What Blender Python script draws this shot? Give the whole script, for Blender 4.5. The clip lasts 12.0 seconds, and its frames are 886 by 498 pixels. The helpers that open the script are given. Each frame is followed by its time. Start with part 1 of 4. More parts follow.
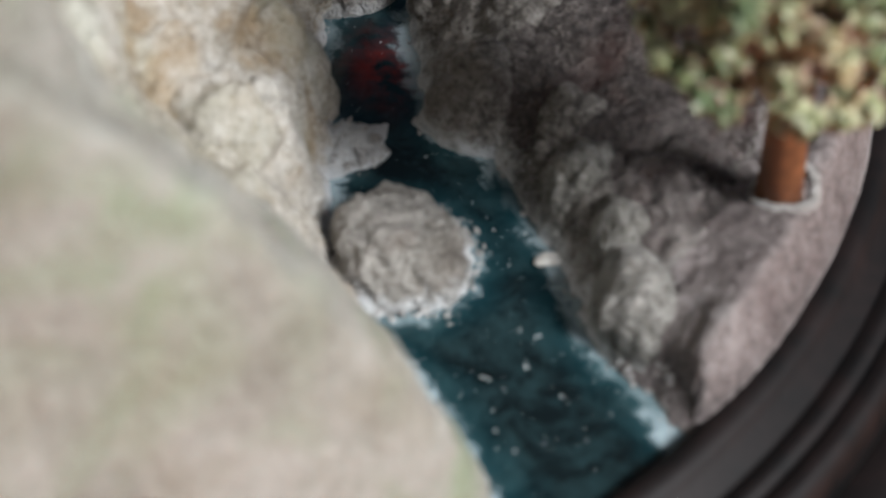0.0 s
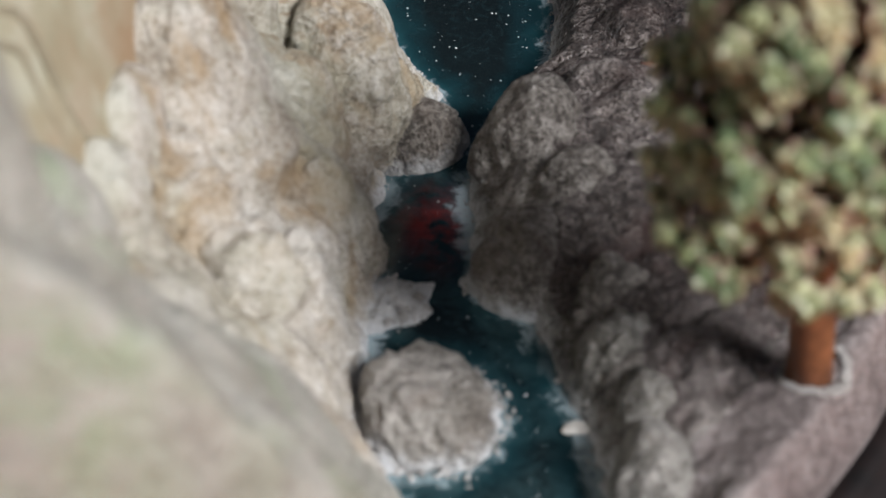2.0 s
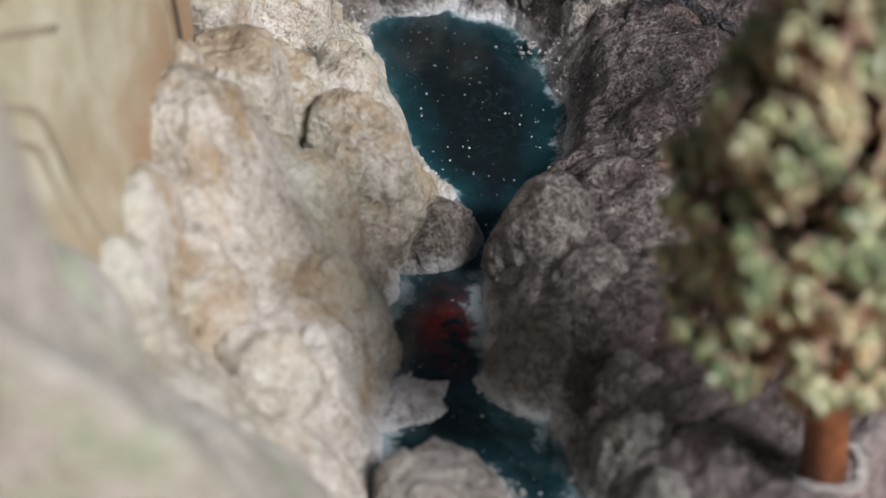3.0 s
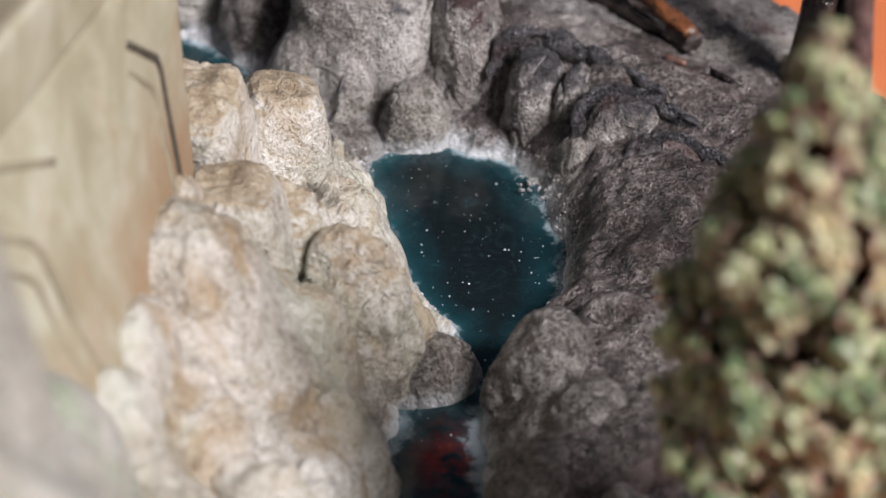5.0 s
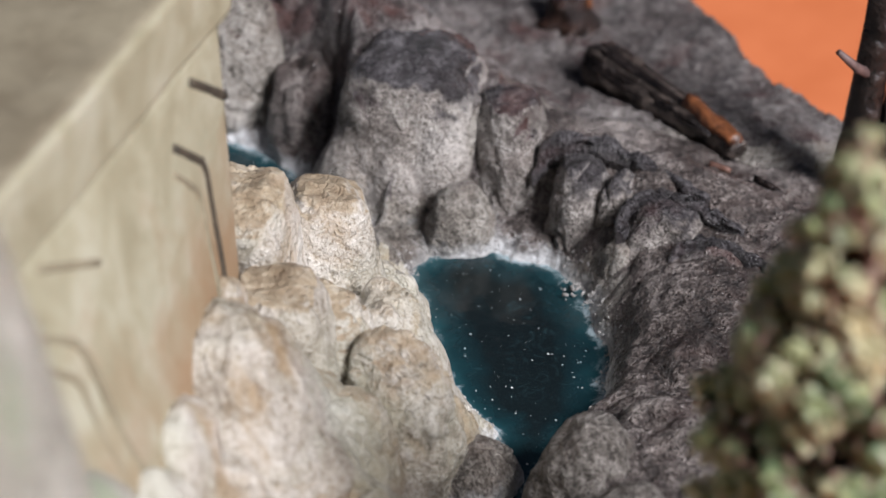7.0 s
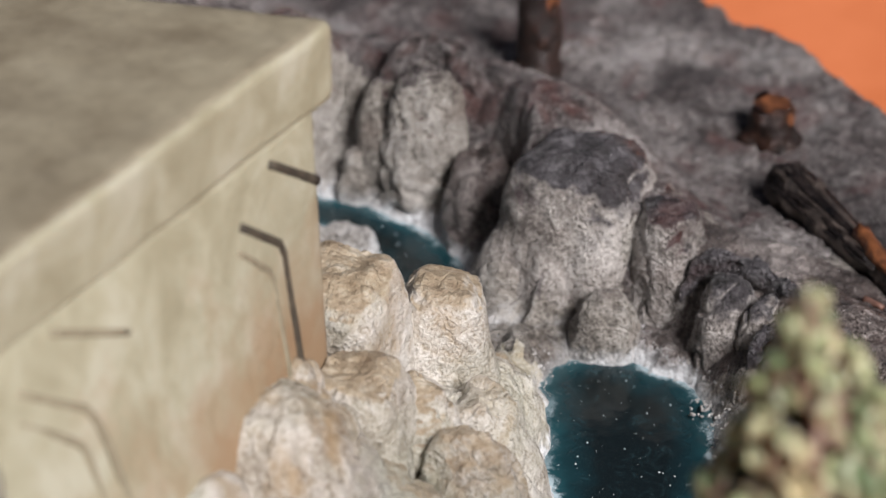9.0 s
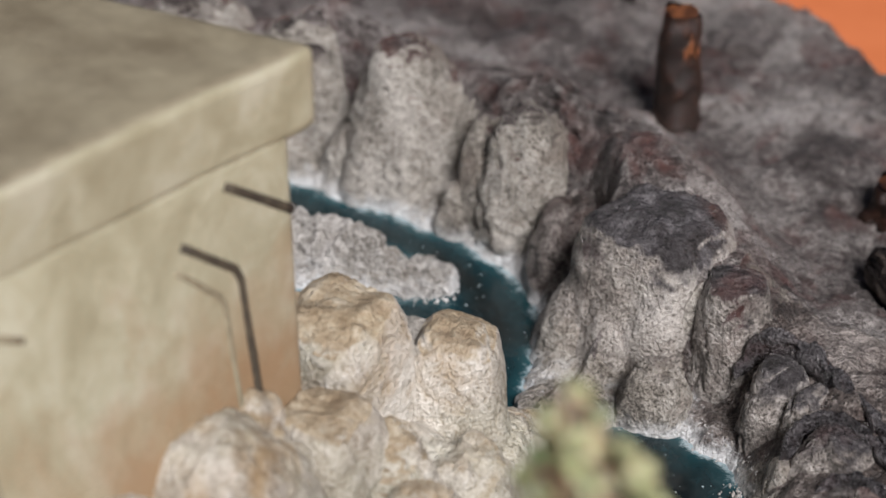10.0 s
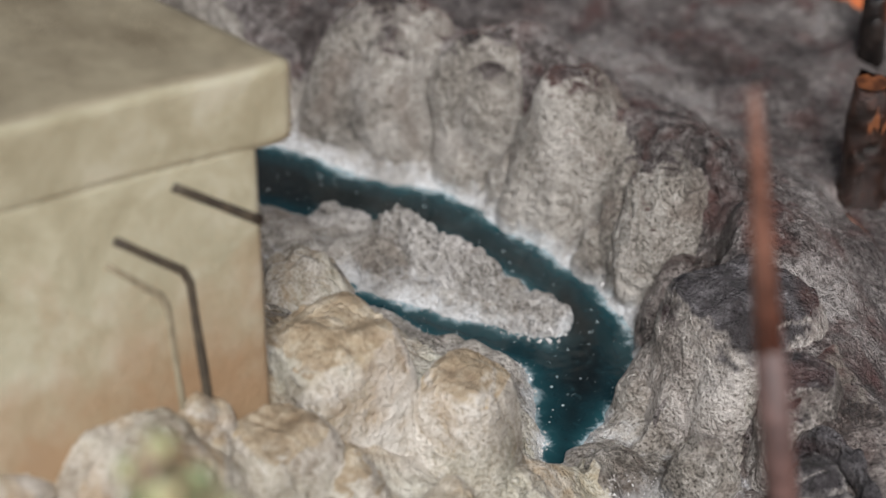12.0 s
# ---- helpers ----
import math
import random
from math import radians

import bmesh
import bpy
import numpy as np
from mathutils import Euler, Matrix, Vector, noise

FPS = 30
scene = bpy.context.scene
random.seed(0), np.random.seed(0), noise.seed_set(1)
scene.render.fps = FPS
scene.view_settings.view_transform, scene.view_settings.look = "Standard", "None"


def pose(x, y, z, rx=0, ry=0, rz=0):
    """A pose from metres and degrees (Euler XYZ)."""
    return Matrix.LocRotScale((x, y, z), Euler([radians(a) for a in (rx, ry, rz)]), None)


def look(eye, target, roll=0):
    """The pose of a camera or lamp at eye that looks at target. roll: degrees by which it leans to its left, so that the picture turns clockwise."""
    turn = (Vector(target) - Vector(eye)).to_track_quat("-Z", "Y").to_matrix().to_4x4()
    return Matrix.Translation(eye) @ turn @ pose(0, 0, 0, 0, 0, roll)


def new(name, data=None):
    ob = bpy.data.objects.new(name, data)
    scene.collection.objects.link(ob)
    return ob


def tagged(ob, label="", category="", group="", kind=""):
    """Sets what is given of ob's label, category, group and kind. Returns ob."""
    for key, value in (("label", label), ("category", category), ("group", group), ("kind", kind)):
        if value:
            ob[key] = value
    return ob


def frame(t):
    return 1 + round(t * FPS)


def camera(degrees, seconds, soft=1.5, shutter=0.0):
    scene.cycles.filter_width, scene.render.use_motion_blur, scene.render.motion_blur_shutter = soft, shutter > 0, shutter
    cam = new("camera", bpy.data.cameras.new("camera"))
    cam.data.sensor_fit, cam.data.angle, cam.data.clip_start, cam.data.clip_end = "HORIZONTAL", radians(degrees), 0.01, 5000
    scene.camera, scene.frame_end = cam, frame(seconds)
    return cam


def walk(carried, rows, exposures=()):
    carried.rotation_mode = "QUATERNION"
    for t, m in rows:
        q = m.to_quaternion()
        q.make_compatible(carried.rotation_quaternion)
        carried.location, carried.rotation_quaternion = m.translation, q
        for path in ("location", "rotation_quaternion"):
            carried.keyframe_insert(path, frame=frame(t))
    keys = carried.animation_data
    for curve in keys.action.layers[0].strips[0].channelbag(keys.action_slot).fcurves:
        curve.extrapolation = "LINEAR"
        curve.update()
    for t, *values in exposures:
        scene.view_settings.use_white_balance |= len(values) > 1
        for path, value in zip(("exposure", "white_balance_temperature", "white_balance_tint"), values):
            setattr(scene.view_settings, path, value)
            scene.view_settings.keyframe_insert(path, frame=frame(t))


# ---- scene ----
# All lengths below are in decimetres and are brought to metres by S: the model is a hand-sized diorama.
S = 0.1

PATH = [
    (0, (-0.1900, 0.0296, 1.7107), (0.0519, 1.7688, -0.0689), 1.98),
    (0.5, (-0.1162, 0.0292, 1.7129), (0.0525, 1.8060, -0.0377), 1.26),
    (1, (-0.0336, 0.0265, 1.7079), (0.0404, 1.8421, -0.0091), 0.82),
    (1.5, (-0.0008, 0.0261, 1.7087), (0.0261, 1.8614, 0.0114), 0.51),
    (2, (-0.0072, 0.0209, 1.7095), (0.0162, 1.8833, 0.0419), 0.43),
    (2.5, (-0.0110, 0.0117, 1.7100), (0.0090, 1.9152, 0.0895), 0.38),
    (3, (-0.0130, 0.0104, 1.7117), (0.0022, 1.9393, 0.1213), 0.23),
    (5, (0.0043, -0.0052, 1.7065), (0.0045, 2.0130, 0.2310), -0.09),
    (5.5, (0.0006, -0.0002, 1.7000), (-0.0008, 2.0254, 0.2347), 0.10),
    (6, (0.0083, -0.0110, 1.7076), (-0.0051, 2.0229, 0.2540), -0.20),
    (6.5, (0.0075, -0.0174, 1.7058), (-0.0090, 2.0378, 0.2825), -0.14),
    (7, (0.0153, -0.0207, 1.7136), (-0.0372, 2.0570, 0.3243), -0.48),
    (7.2, (0.0300, -0.0207, 1.7124), (-0.0425, 2.0700, 0.3436), -0.67),
    (8.8, (0.3185, 0.0458, 1.7353), (-0.1167, 2.1110, 0.3953), -0.90),
    (9, (0.3693, 0.0475, 1.7381), (-0.1201, 2.1062, 0.4069), -0.55),
    (9.5, (0.6093, 0.1758, 1.7129), (-0.1258, 2.1731, 0.4011), -0.59),
    (10, (0.7712, 0.2936, 1.6981), (-0.1370, 2.2203, 0.3892), -0.26),
    (10.5, (0.8539, 0.3591, 1.6924), (-0.1647, 2.2263, 0.3787), -0.38),
    (11, (1.0048, 0.4767, 1.6904), (-0.1742, 2.2487, 0.3788), -0.32),
    (11.5, (1.1293, 0.5837, 1.6882), (-0.1744, 2.2680, 0.3792), -0.11),
    (12, (1.2581, 0.7136, 1.6898), (-0.1717, 2.2936, 0.3824), 0.04),
]

cam = camera(19.77, 12.0)
cam.data.dof.use_dof = True
cam.data.dof.focus_distance = 0.281
cam.data.dof.aperture_fstop = 27.0
walk(cam, [(t, look(Vector(eye) * S, Vector(target) * S, roll)) for t, eye, target, roll in PATH],
     exposures=((0.0, 0.20, 5920, 7), (3.0, 0.17, 6060, 12), (5.0, 0.36, 6060, 14), (7.0, 0.36, 6020, 13), (9.0, 0.30, 6200, 13), (10.5, 0.14, 6250, 11), (12.0, 0.10, 6200, 10)))

# ---- world and light: a soft window-like sun from the right, open sky above ----
SUN_FROM = Vector((0.70, -0.71, 0.90)).normalized()
world = bpy.data.worlds.new("world")
scene.world = world
world.use_nodes = True
wn = world.node_tree
sky = wn.nodes.new("ShaderNodeTexSky")
sky.sky_type = "NISHITA"
sky.sun_disc = False
sky.air_density, sky.dust_density, sky.ozone_density = 0.6, 5.0, 0.2
sky.sun_elevation = math.asin(SUN_FROM.z)
sky.sun_rotation = math.atan2(SUN_FROM.x, SUN_FROM.y)
wn.links.new(sky.outputs[0], wn.nodes["Background"].inputs[0])
wn.nodes["Background"].inputs[1].default_value = 0.021
sun_data = bpy.data.lights.new("sun", "SUN")
sun_data.energy = 5.0
sun_data.angle = radians(20)
sun_data.color = (1.0, 0.96, 0.92)
sun = new("sun", sun_data)
sun.matrix_world = look(SUN_FROM * 2, (0, 0, 0))


# ---- materials ----
def mat(name):
    m = bpy.data.materials.new(name)
    m.use_nodes = True
    return m, m.node_tree, m.node_tree.nodes["Principled BSDF"]


def node(tree, kind, **inputs):
    n = tree.nodes.new("ShaderNode" + kind)
    for k, v in inputs.items():
        n.inputs[k.replace("_", " ")].default_value = v
    return n


def place(tree):
    """World position in decimetres."""
    g = node(tree, "NewGeometry")
    v = node(tree, "VectorMath")
    v.operation = "SCALE"
    v.inputs["Scale"].default_value = 1 / S
    tree.links.new(g.outputs["Position"], v.inputs[0])
    return v.outputs[0]


def grain(tree, where, scale, detail=4.0, rough=0.6, distortion=0.0):
    n = node(tree, "TexNoise", Scale=scale, Detail=detail, Roughness=rough, Distortion=distortion)
    tree.links.new(where, n.inputs["Vector"])
    return n.outputs["Fac"]


def ramp(tree, fac, *stops):
    r = node(tree, "ValToRGB")
    e = r.color_ramp.elements
    while len(e) < len(stops):
        e.new(0.5)
    for el, (p, c) in zip(e, stops):
        el.position = p
        el.color = (*c, 1) if isinstance(c, tuple) else (c, c, c, 1)
    tree.links.new(fac, r.inputs[0])
    return r.outputs[0]


def mix(tree, fac, a, b):
    n = node(tree, "Mix")
    n.data_type = "RGBA"
    for sock, v in ((n.inputs[0], fac), (n.inputs[6], a), (n.inputs[7], b)):
        if isinstance(v, (float, int)):
            sock.default_value = v
        elif isinstance(v, tuple):
            sock.default_value = (*v, 1)
        else:
            tree.links.new(v, sock)
    return n.outputs[2]


def calc(tree, op, a, b=0.0):
    n = node(tree, "Math")
    n.operation = op
    for sock, v in zip(n.inputs, (a, b)):
        if isinstance(v, (float, int)):
            sock.default_value = v
        else:
            tree.links.new(v, sock)
    return n.outputs[0]


def relief(tree, bsdf, height, strength, depth):
    b = node(tree, "Bump", Strength=strength, Distance=depth * S)
    tree.links.new(height, b.inputs["Height"])
    tree.links.new(b.outputs[0], bsdf.inputs["Normal"])


def xyz(tree, where):
    n = node(tree, "SeparateXYZ")
    tree.links.new(where, n.inputs[0])
    return n.outputs


def rock_material(name, low, mid, high, tint, tint_amount, gloss, foam=True, crown=None, moss=None, vein_amount=0.22, lift=0.0, depth=0.017, crown_from=0.06, crown_back=0.42, rusty=0.55, crown_soft=0.52, pitted=0.85, mossy=0.35):
    """Sculpted, dry-brushed rock. foam: white paint along the waterline. crown: the wash on flat tops."""
    m, t, b = mat(name)
    p = place(t)
    big = grain(t, p, 7.0, 4.0, 0.55, 0.3)
    fine = grain(t, p, 70.0, 6.0, 0.66)
    speck = grain(t, p, 260.0, 3.0, 0.6)
    vein = calc(t, "ABSOLUTE", calc(t, "SUBTRACT", grain(t, p, 17.0, 4.0, 0.6, 0.4), 0.5))
    tone = calc(t, "ADD", calc(t, "MULTIPLY", big, 0.40), calc(t, "ADD", calc(t, "MULTIPLY", fine, 0.34), calc(t, "MULTIPLY", speck, 0.26)))
    colour = ramp(t, tone, (0.395 - lift, low), (0.485 - lift, mid), (0.585 - lift, high))
    pits = ramp(t, calc(t, "ADD", speck, calc(t, "MULTIPLY", calc(t, "SUBTRACT", big, 0.5), 0.25)), (0.36, pitted), (0.43, 0.0))
    colour = mix(t, pits, colour, low)
    worn = ramp(t, calc(t, "ADD", node(t, "NewGeometry").outputs["Pointiness"], calc(t, "MULTIPLY", calc(t, "SUBTRACT", fine, 0.5), 0.10)), (0.52, 0.0), (0.58, 0.45))
    colour = mix(t, worn, colour, high)
    colour = mix(t, ramp(t, vein, (0.0, vein_amount), (0.012, 0.0)), colour, low)
    stain = ramp(t, grain(t, p, 11.0, 5.0, 0.62, 0.8), (0.50, 0.0), (0.68, tint_amount))
    colour = mix(t, stain, colour, tint)
    if moss:
        colour = mix(t, ramp(t, grain(t, p, 5.0, 3.0, 0.6, 0.8), (0.48, 0.0), (0.64, mossy)), colour, moss)
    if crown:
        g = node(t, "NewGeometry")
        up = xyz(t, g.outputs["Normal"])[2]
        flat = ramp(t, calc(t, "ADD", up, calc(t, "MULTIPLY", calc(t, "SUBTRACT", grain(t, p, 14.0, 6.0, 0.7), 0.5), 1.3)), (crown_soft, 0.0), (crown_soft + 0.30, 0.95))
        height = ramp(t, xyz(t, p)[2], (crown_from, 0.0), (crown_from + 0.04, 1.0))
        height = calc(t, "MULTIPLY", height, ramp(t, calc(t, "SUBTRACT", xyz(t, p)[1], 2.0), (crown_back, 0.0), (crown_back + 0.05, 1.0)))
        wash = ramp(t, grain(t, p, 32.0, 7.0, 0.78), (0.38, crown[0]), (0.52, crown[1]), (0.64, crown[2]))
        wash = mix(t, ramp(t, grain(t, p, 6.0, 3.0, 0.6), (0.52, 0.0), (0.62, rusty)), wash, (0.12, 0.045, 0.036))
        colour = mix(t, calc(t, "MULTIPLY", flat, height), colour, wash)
    if foam:
        z = calc(t, "ADD", xyz(t, p)[2], calc(t, "MULTIPLY", calc(t, "SUBTRACT", grain(t, p, 60.0, 6.0, 0.8), 0.5), 0.075))
        patchy = ramp(t, grain(t, p, 7.0, 3.0, 0.6), (0.38, 0.35), (0.50, 1.0))
        colour = mix(t, calc(t, "MULTIPLY", patchy, ramp(t, z, (0.003, 0.95), (0.022, 0.0))), colour, (0.74, 0.75, 0.76))
    t.links.new(colour, b.inputs["Base Color"])
    sheen = ramp(t, fine, (0.42, gloss + 0.25), (0.58, gloss - 0.05))
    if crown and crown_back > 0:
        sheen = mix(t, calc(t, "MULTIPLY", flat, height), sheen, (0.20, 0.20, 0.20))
    t.links.new(sheen, b.inputs["Roughness"])
    h = calc(t, "ADD", calc(t, "MULTIPLY", fine, 0.9), calc(t, "ADD", calc(t, "MULTIPLY", speck, 0.34), ramp(t, vein, (0.0, 0.0), (0.03, vein_amount * 0.5))))
    relief(t, b, h, 0.9, depth)
    return m


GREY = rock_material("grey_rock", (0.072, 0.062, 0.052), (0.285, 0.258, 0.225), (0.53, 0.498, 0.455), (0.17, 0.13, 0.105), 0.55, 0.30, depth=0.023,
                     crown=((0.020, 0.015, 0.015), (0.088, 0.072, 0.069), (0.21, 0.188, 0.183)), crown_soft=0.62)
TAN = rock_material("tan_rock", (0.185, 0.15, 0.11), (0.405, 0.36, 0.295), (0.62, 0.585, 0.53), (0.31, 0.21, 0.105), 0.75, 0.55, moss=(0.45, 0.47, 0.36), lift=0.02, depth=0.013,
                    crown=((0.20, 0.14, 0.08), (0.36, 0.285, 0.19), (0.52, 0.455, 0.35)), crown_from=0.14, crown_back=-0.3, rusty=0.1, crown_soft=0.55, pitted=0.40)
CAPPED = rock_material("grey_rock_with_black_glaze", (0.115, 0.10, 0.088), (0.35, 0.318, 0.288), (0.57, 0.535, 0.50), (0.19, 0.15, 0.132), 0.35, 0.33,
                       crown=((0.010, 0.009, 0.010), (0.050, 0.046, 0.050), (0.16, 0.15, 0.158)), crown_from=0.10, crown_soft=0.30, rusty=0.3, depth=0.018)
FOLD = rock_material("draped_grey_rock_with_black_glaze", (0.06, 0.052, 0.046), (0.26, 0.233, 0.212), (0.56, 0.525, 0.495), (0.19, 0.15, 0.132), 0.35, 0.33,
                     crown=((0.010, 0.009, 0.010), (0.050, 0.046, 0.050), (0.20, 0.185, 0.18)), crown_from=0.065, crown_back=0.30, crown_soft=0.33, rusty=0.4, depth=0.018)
DUSK = rock_material("dark_grey_rock", (0.034, 0.028, 0.024), (0.138, 0.122, 0.106), (0.38, 0.35, 0.32), (0.10, 0.072, 0.058), 0.5, 0.36)
SLATE = rock_material("olive_grey_rock", (0.045, 0.040, 0.034), (0.190, 0.178, 0.155), (0.47, 0.445, 0.41), (0.115, 0.09, 0.072), 0.5, 0.34, depth=0.022)
FOAMY = rock_material("crusty_foam_paste", (0.26, 0.24, 0.21), (0.64, 0.625, 0.60), (0.84, 0.835, 0.82), (0.40, 0.35, 0.29), 0.4, 0.40, depth=0.024)
REEF = rock_material("pale_crusted_rock", (0.10, 0.09, 0.08), (0.36, 0.335, 0.305), (0.70, 0.675, 0.65), (0.26, 0.215, 0.18), 0.4, 0.28, depth=0.026)
PALE = rock_material("pale_greenish_rock", (0.23, 0.215, 0.175), (0.355, 0.345, 0.295), (0.48, 0.465, 0.415), (0.30, 0.255, 0.18), 0.4, 0.6, moss=(0.27, 0.35, 0.20), lift=0.02, depth=0.013, pitted=0.2, mossy=0.6)
PLATEAU = rock_material("scorched_earth", (0.026, 0.021, 0.020), (0.112, 0.095, 0.090), (0.38, 0.35, 0.335), (0.105, 0.043, 0.037), 0.72, 0.30, foam=False, depth=0.028)


RIMROCK = rock_material("pinkish_rim_paste", (0.075, 0.060, 0.056), (0.195, 0.162, 0.154), (0.34, 0.30, 0.288), (0.16, 0.12, 0.115), 0.4, 0.45, foam=False, depth=0.012)
# Black paint and the shade under the tree, put into one colour.
REDBLACK = rock_material("reddish_black_paint_and_shade", (0.007, 0.005, 0.0045), (0.034, 0.024, 0.020), (0.15, 0.128, 0.118), (0.050, 0.020, 0.016), 0.6, 0.30, foam=False, depth=0.015)
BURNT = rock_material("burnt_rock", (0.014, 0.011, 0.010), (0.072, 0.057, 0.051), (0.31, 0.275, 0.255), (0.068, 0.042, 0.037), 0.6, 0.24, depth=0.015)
CRUST = rock_material("black_glossy_crust", (0.010, 0.009, 0.009), (0.045, 0.041, 0.044), (0.17, 0.16, 0.165), (0.045, 0.020, 0.019), 0.5, 0.16, foam=False, depth=0.022)


def plain(name, low, high, scale=40.0, rough=0.6, bump=0.3, depth=0.006, detail=5.0):
    m, t, b = mat(name)
    p = place(t)
    n = grain(t, p, scale, detail, 0.65)
    t.links.new(ramp(t, n, (0.36, low), (0.66, high)), b.inputs["Base Color"])
    b.inputs["Roughness"].default_value = rough
    relief(t, b, n, bump, depth)
    return m


def wall_material():
    """Pale olive plaster with brown stains near its foot."""
    m, t, b = mat("olive_plaster")
    p = place(t)
    n = grain(t, p, 12.0, 6.0, 0.65, 0.5)
    c = ramp(t, n, (0.36, (0.255, 0.235, 0.155)), (0.50, (0.315, 0.298, 0.208)), (0.64, (0.375, 0.362, 0.275)))
    z = calc(t, "ADD", xyz(t, p)[2], calc(t, "MULTIPLY", calc(t, "SUBTRACT", grain(t, p, 9.0, 4.0), 0.5), 0.40))
    c = mix(t, ramp(t, z, (0.29, 0.85), (0.45, 0.0)), c, (0.26, 0.16, 0.085))
    up = xyz(t, node(t, "NewGeometry").outputs["Normal"])[2]
    top = ramp(t, grain(t, p, 9.0, 5.0, 0.65), (0.36, (0.125, 0.098, 0.062)), (0.66, (0.26, 0.225, 0.155)))
    c = mix(t, ramp(t, calc(t, "ADD", up, calc(t, "MULTIPLY", calc(t, "SUBTRACT", n, 0.5), 0.5)), (0.55, 0.0), (0.90, 0.9)), c, top)
    t.links.new(c, b.inputs["Base Color"])
    b.inputs["Roughness"].default_value = 0.7
    relief(t, b, grain(t, p, 60.0, 6.0, 0.7), 0.3, 0.010)
    return m


WALL = wall_material()
GROOVE = plain("dark_groove", (0.028, 0.022, 0.015), (0.065, 0.052, 0.034), 60.0, 0.8)
FAINT = plain("faint_groove", (0.17, 0.145, 0.095), (0.25, 0.22, 0.15), 60.0, 0.8)
CHAR = plain("charred_bark", (0.003, 0.0025, 0.0025), (0.030, 0.022, 0.019), 38.0, 0.26, 0.9, 0.014)
STUMPBARK = plain("reddish_burnt_bark", (0.004, 0.003, 0.0025), (0.040, 0.017, 0.010), 46.0, 0.24, 0.9, 0.014)
LOGBARK = plain("furrowed_black_bark", (0.005, 0.004, 0.004), (0.115, 0.090, 0.075), 34.0, 0.30, 0.9, 0.016)
RUST = plain("orange_wood", (0.020, 0.009, 0.006), (0.25, 0.090, 0.034), 38.0, 0.35, 0.6, 0.01)
PINK = plain("pink_twig_bark", (0.05, 0.032, 0.030), (0.135, 0.085, 0.077), 60.0, 0.6)
DULL = plain("dull_brown_wood", (0.075, 0.038, 0.028), (0.20, 0.10, 0.07), 50.0, 0.55)
TRUNK = plain("brown_trunk_wood", (0.085, 0.033, 0.013), (0.215, 0.085, 0.034), 30.0, 0.55)
SHELL = plain("white_shell", (0.5, 0.47, 0.42), (0.8, 0.78, 0.74), 90.0, 0.35)
SPECK = plain("white_foam_fleck", (0.55, 0.6, 0.6), (0.8, 0.82, 0.82), 90.0, 0.4)
CRUMB = plain("pale_grit", (0.22, 0.20, 0.18), (0.60, 0.59, 0.58), 30.0, 0.5, 0.5, 0.004)
PLINTH = plain("dark_turned_wood", (0.003, 0.0025, 0.0025), (0.010, 0.006, 0.0055), 20.0, 0.55, 0.15)
PLINTH.node_tree.nodes["Principled BSDF"].inputs["Specular IOR Level"].default_value = 0.28
ORANGE = plain("orange_cloth", (0.47, 0.125, 0.036), (0.54, 0.155, 0.052), 6.0, 0.85, 0.1)


def water_material():
    """Dark cast resin: teal where it thins out at the banks, brushed white foam at the very edge, a red patch in the
    narrows.
    """
    m, t, b = mat("teal_resin")
    p = place(t)
    a = node(t, "Attribute")
    a.attribute_name = "bank"
    s = xyz(t, a.outputs["Vector"])
    n = grain(t, p, 16.0, 5.0, 0.65, 0.8)
    d = calc(t, "ADD", s[0], calc(t, "MULTIPLY", calc(t, "SUBTRACT", n, 0.5), 0.035))
    c = ramp(t, d, (0.0, (0.015, 0.060, 0.071)), (0.022, (0.008, 0.028, 0.034)), (0.052, (0.006, 0.010, 0.011)))
    c = mix(t, ramp(t, grain(t, p, 38.0, 6.0, 0.75, 1.5), (0.54, 0.0), (0.72, 0.35)), c, (0.035, 0.075, 0.085))
    # Milky brush strokes on the lower river, with its faint reflection painted in.
    milky_sheen = ramp(t, grain(t, p, 15.0, 8.0, 0.78, 0.5), (0.44, 0.0), (0.74, 0.55))
    c = mix(t, calc(t, "MULTIPLY", s[2], milky_sheen), c, (0.050, 0.105, 0.115))
    c = mix(t, calc(t, "MULTIPLY", s[1], ramp(t, grain(t, p, 28.0, 4.0), (0.40, 0.0), (0.6, 0.85))), c, (0.27, 0.032, 0.024))
    e = calc(t, "ADD", s[0], calc(t, "MULTIPLY", calc(t, "SUBTRACT", grain(t, p, 50.0, 6.0, 0.8, 0.5), 0.5), 0.07))
    e = calc(t, "SUBTRACT", e, calc(t, "MULTIPLY", s[2], 0.009))
    patchy = ramp(t, grain(t, p, 7.0, 3.0, 0.6), (0.42, 0.2), (0.56, 1.0))
    c = mix(t, calc(t, "MULTIPLY", patchy, ramp(t, e, (0.001, 0.65), (0.009, 0.0))), c, (0.52, 0.62, 0.66))
    t.links.new(c, b.inputs["Base Color"])
    b.inputs["Roughness"].default_value = 0.16
    b.inputs["IOR"].default_value = 1.45
    relief(t, b, grain(t, p, 10.0, 3.0), 0.12, 0.02)
    return m


WATER = water_material()


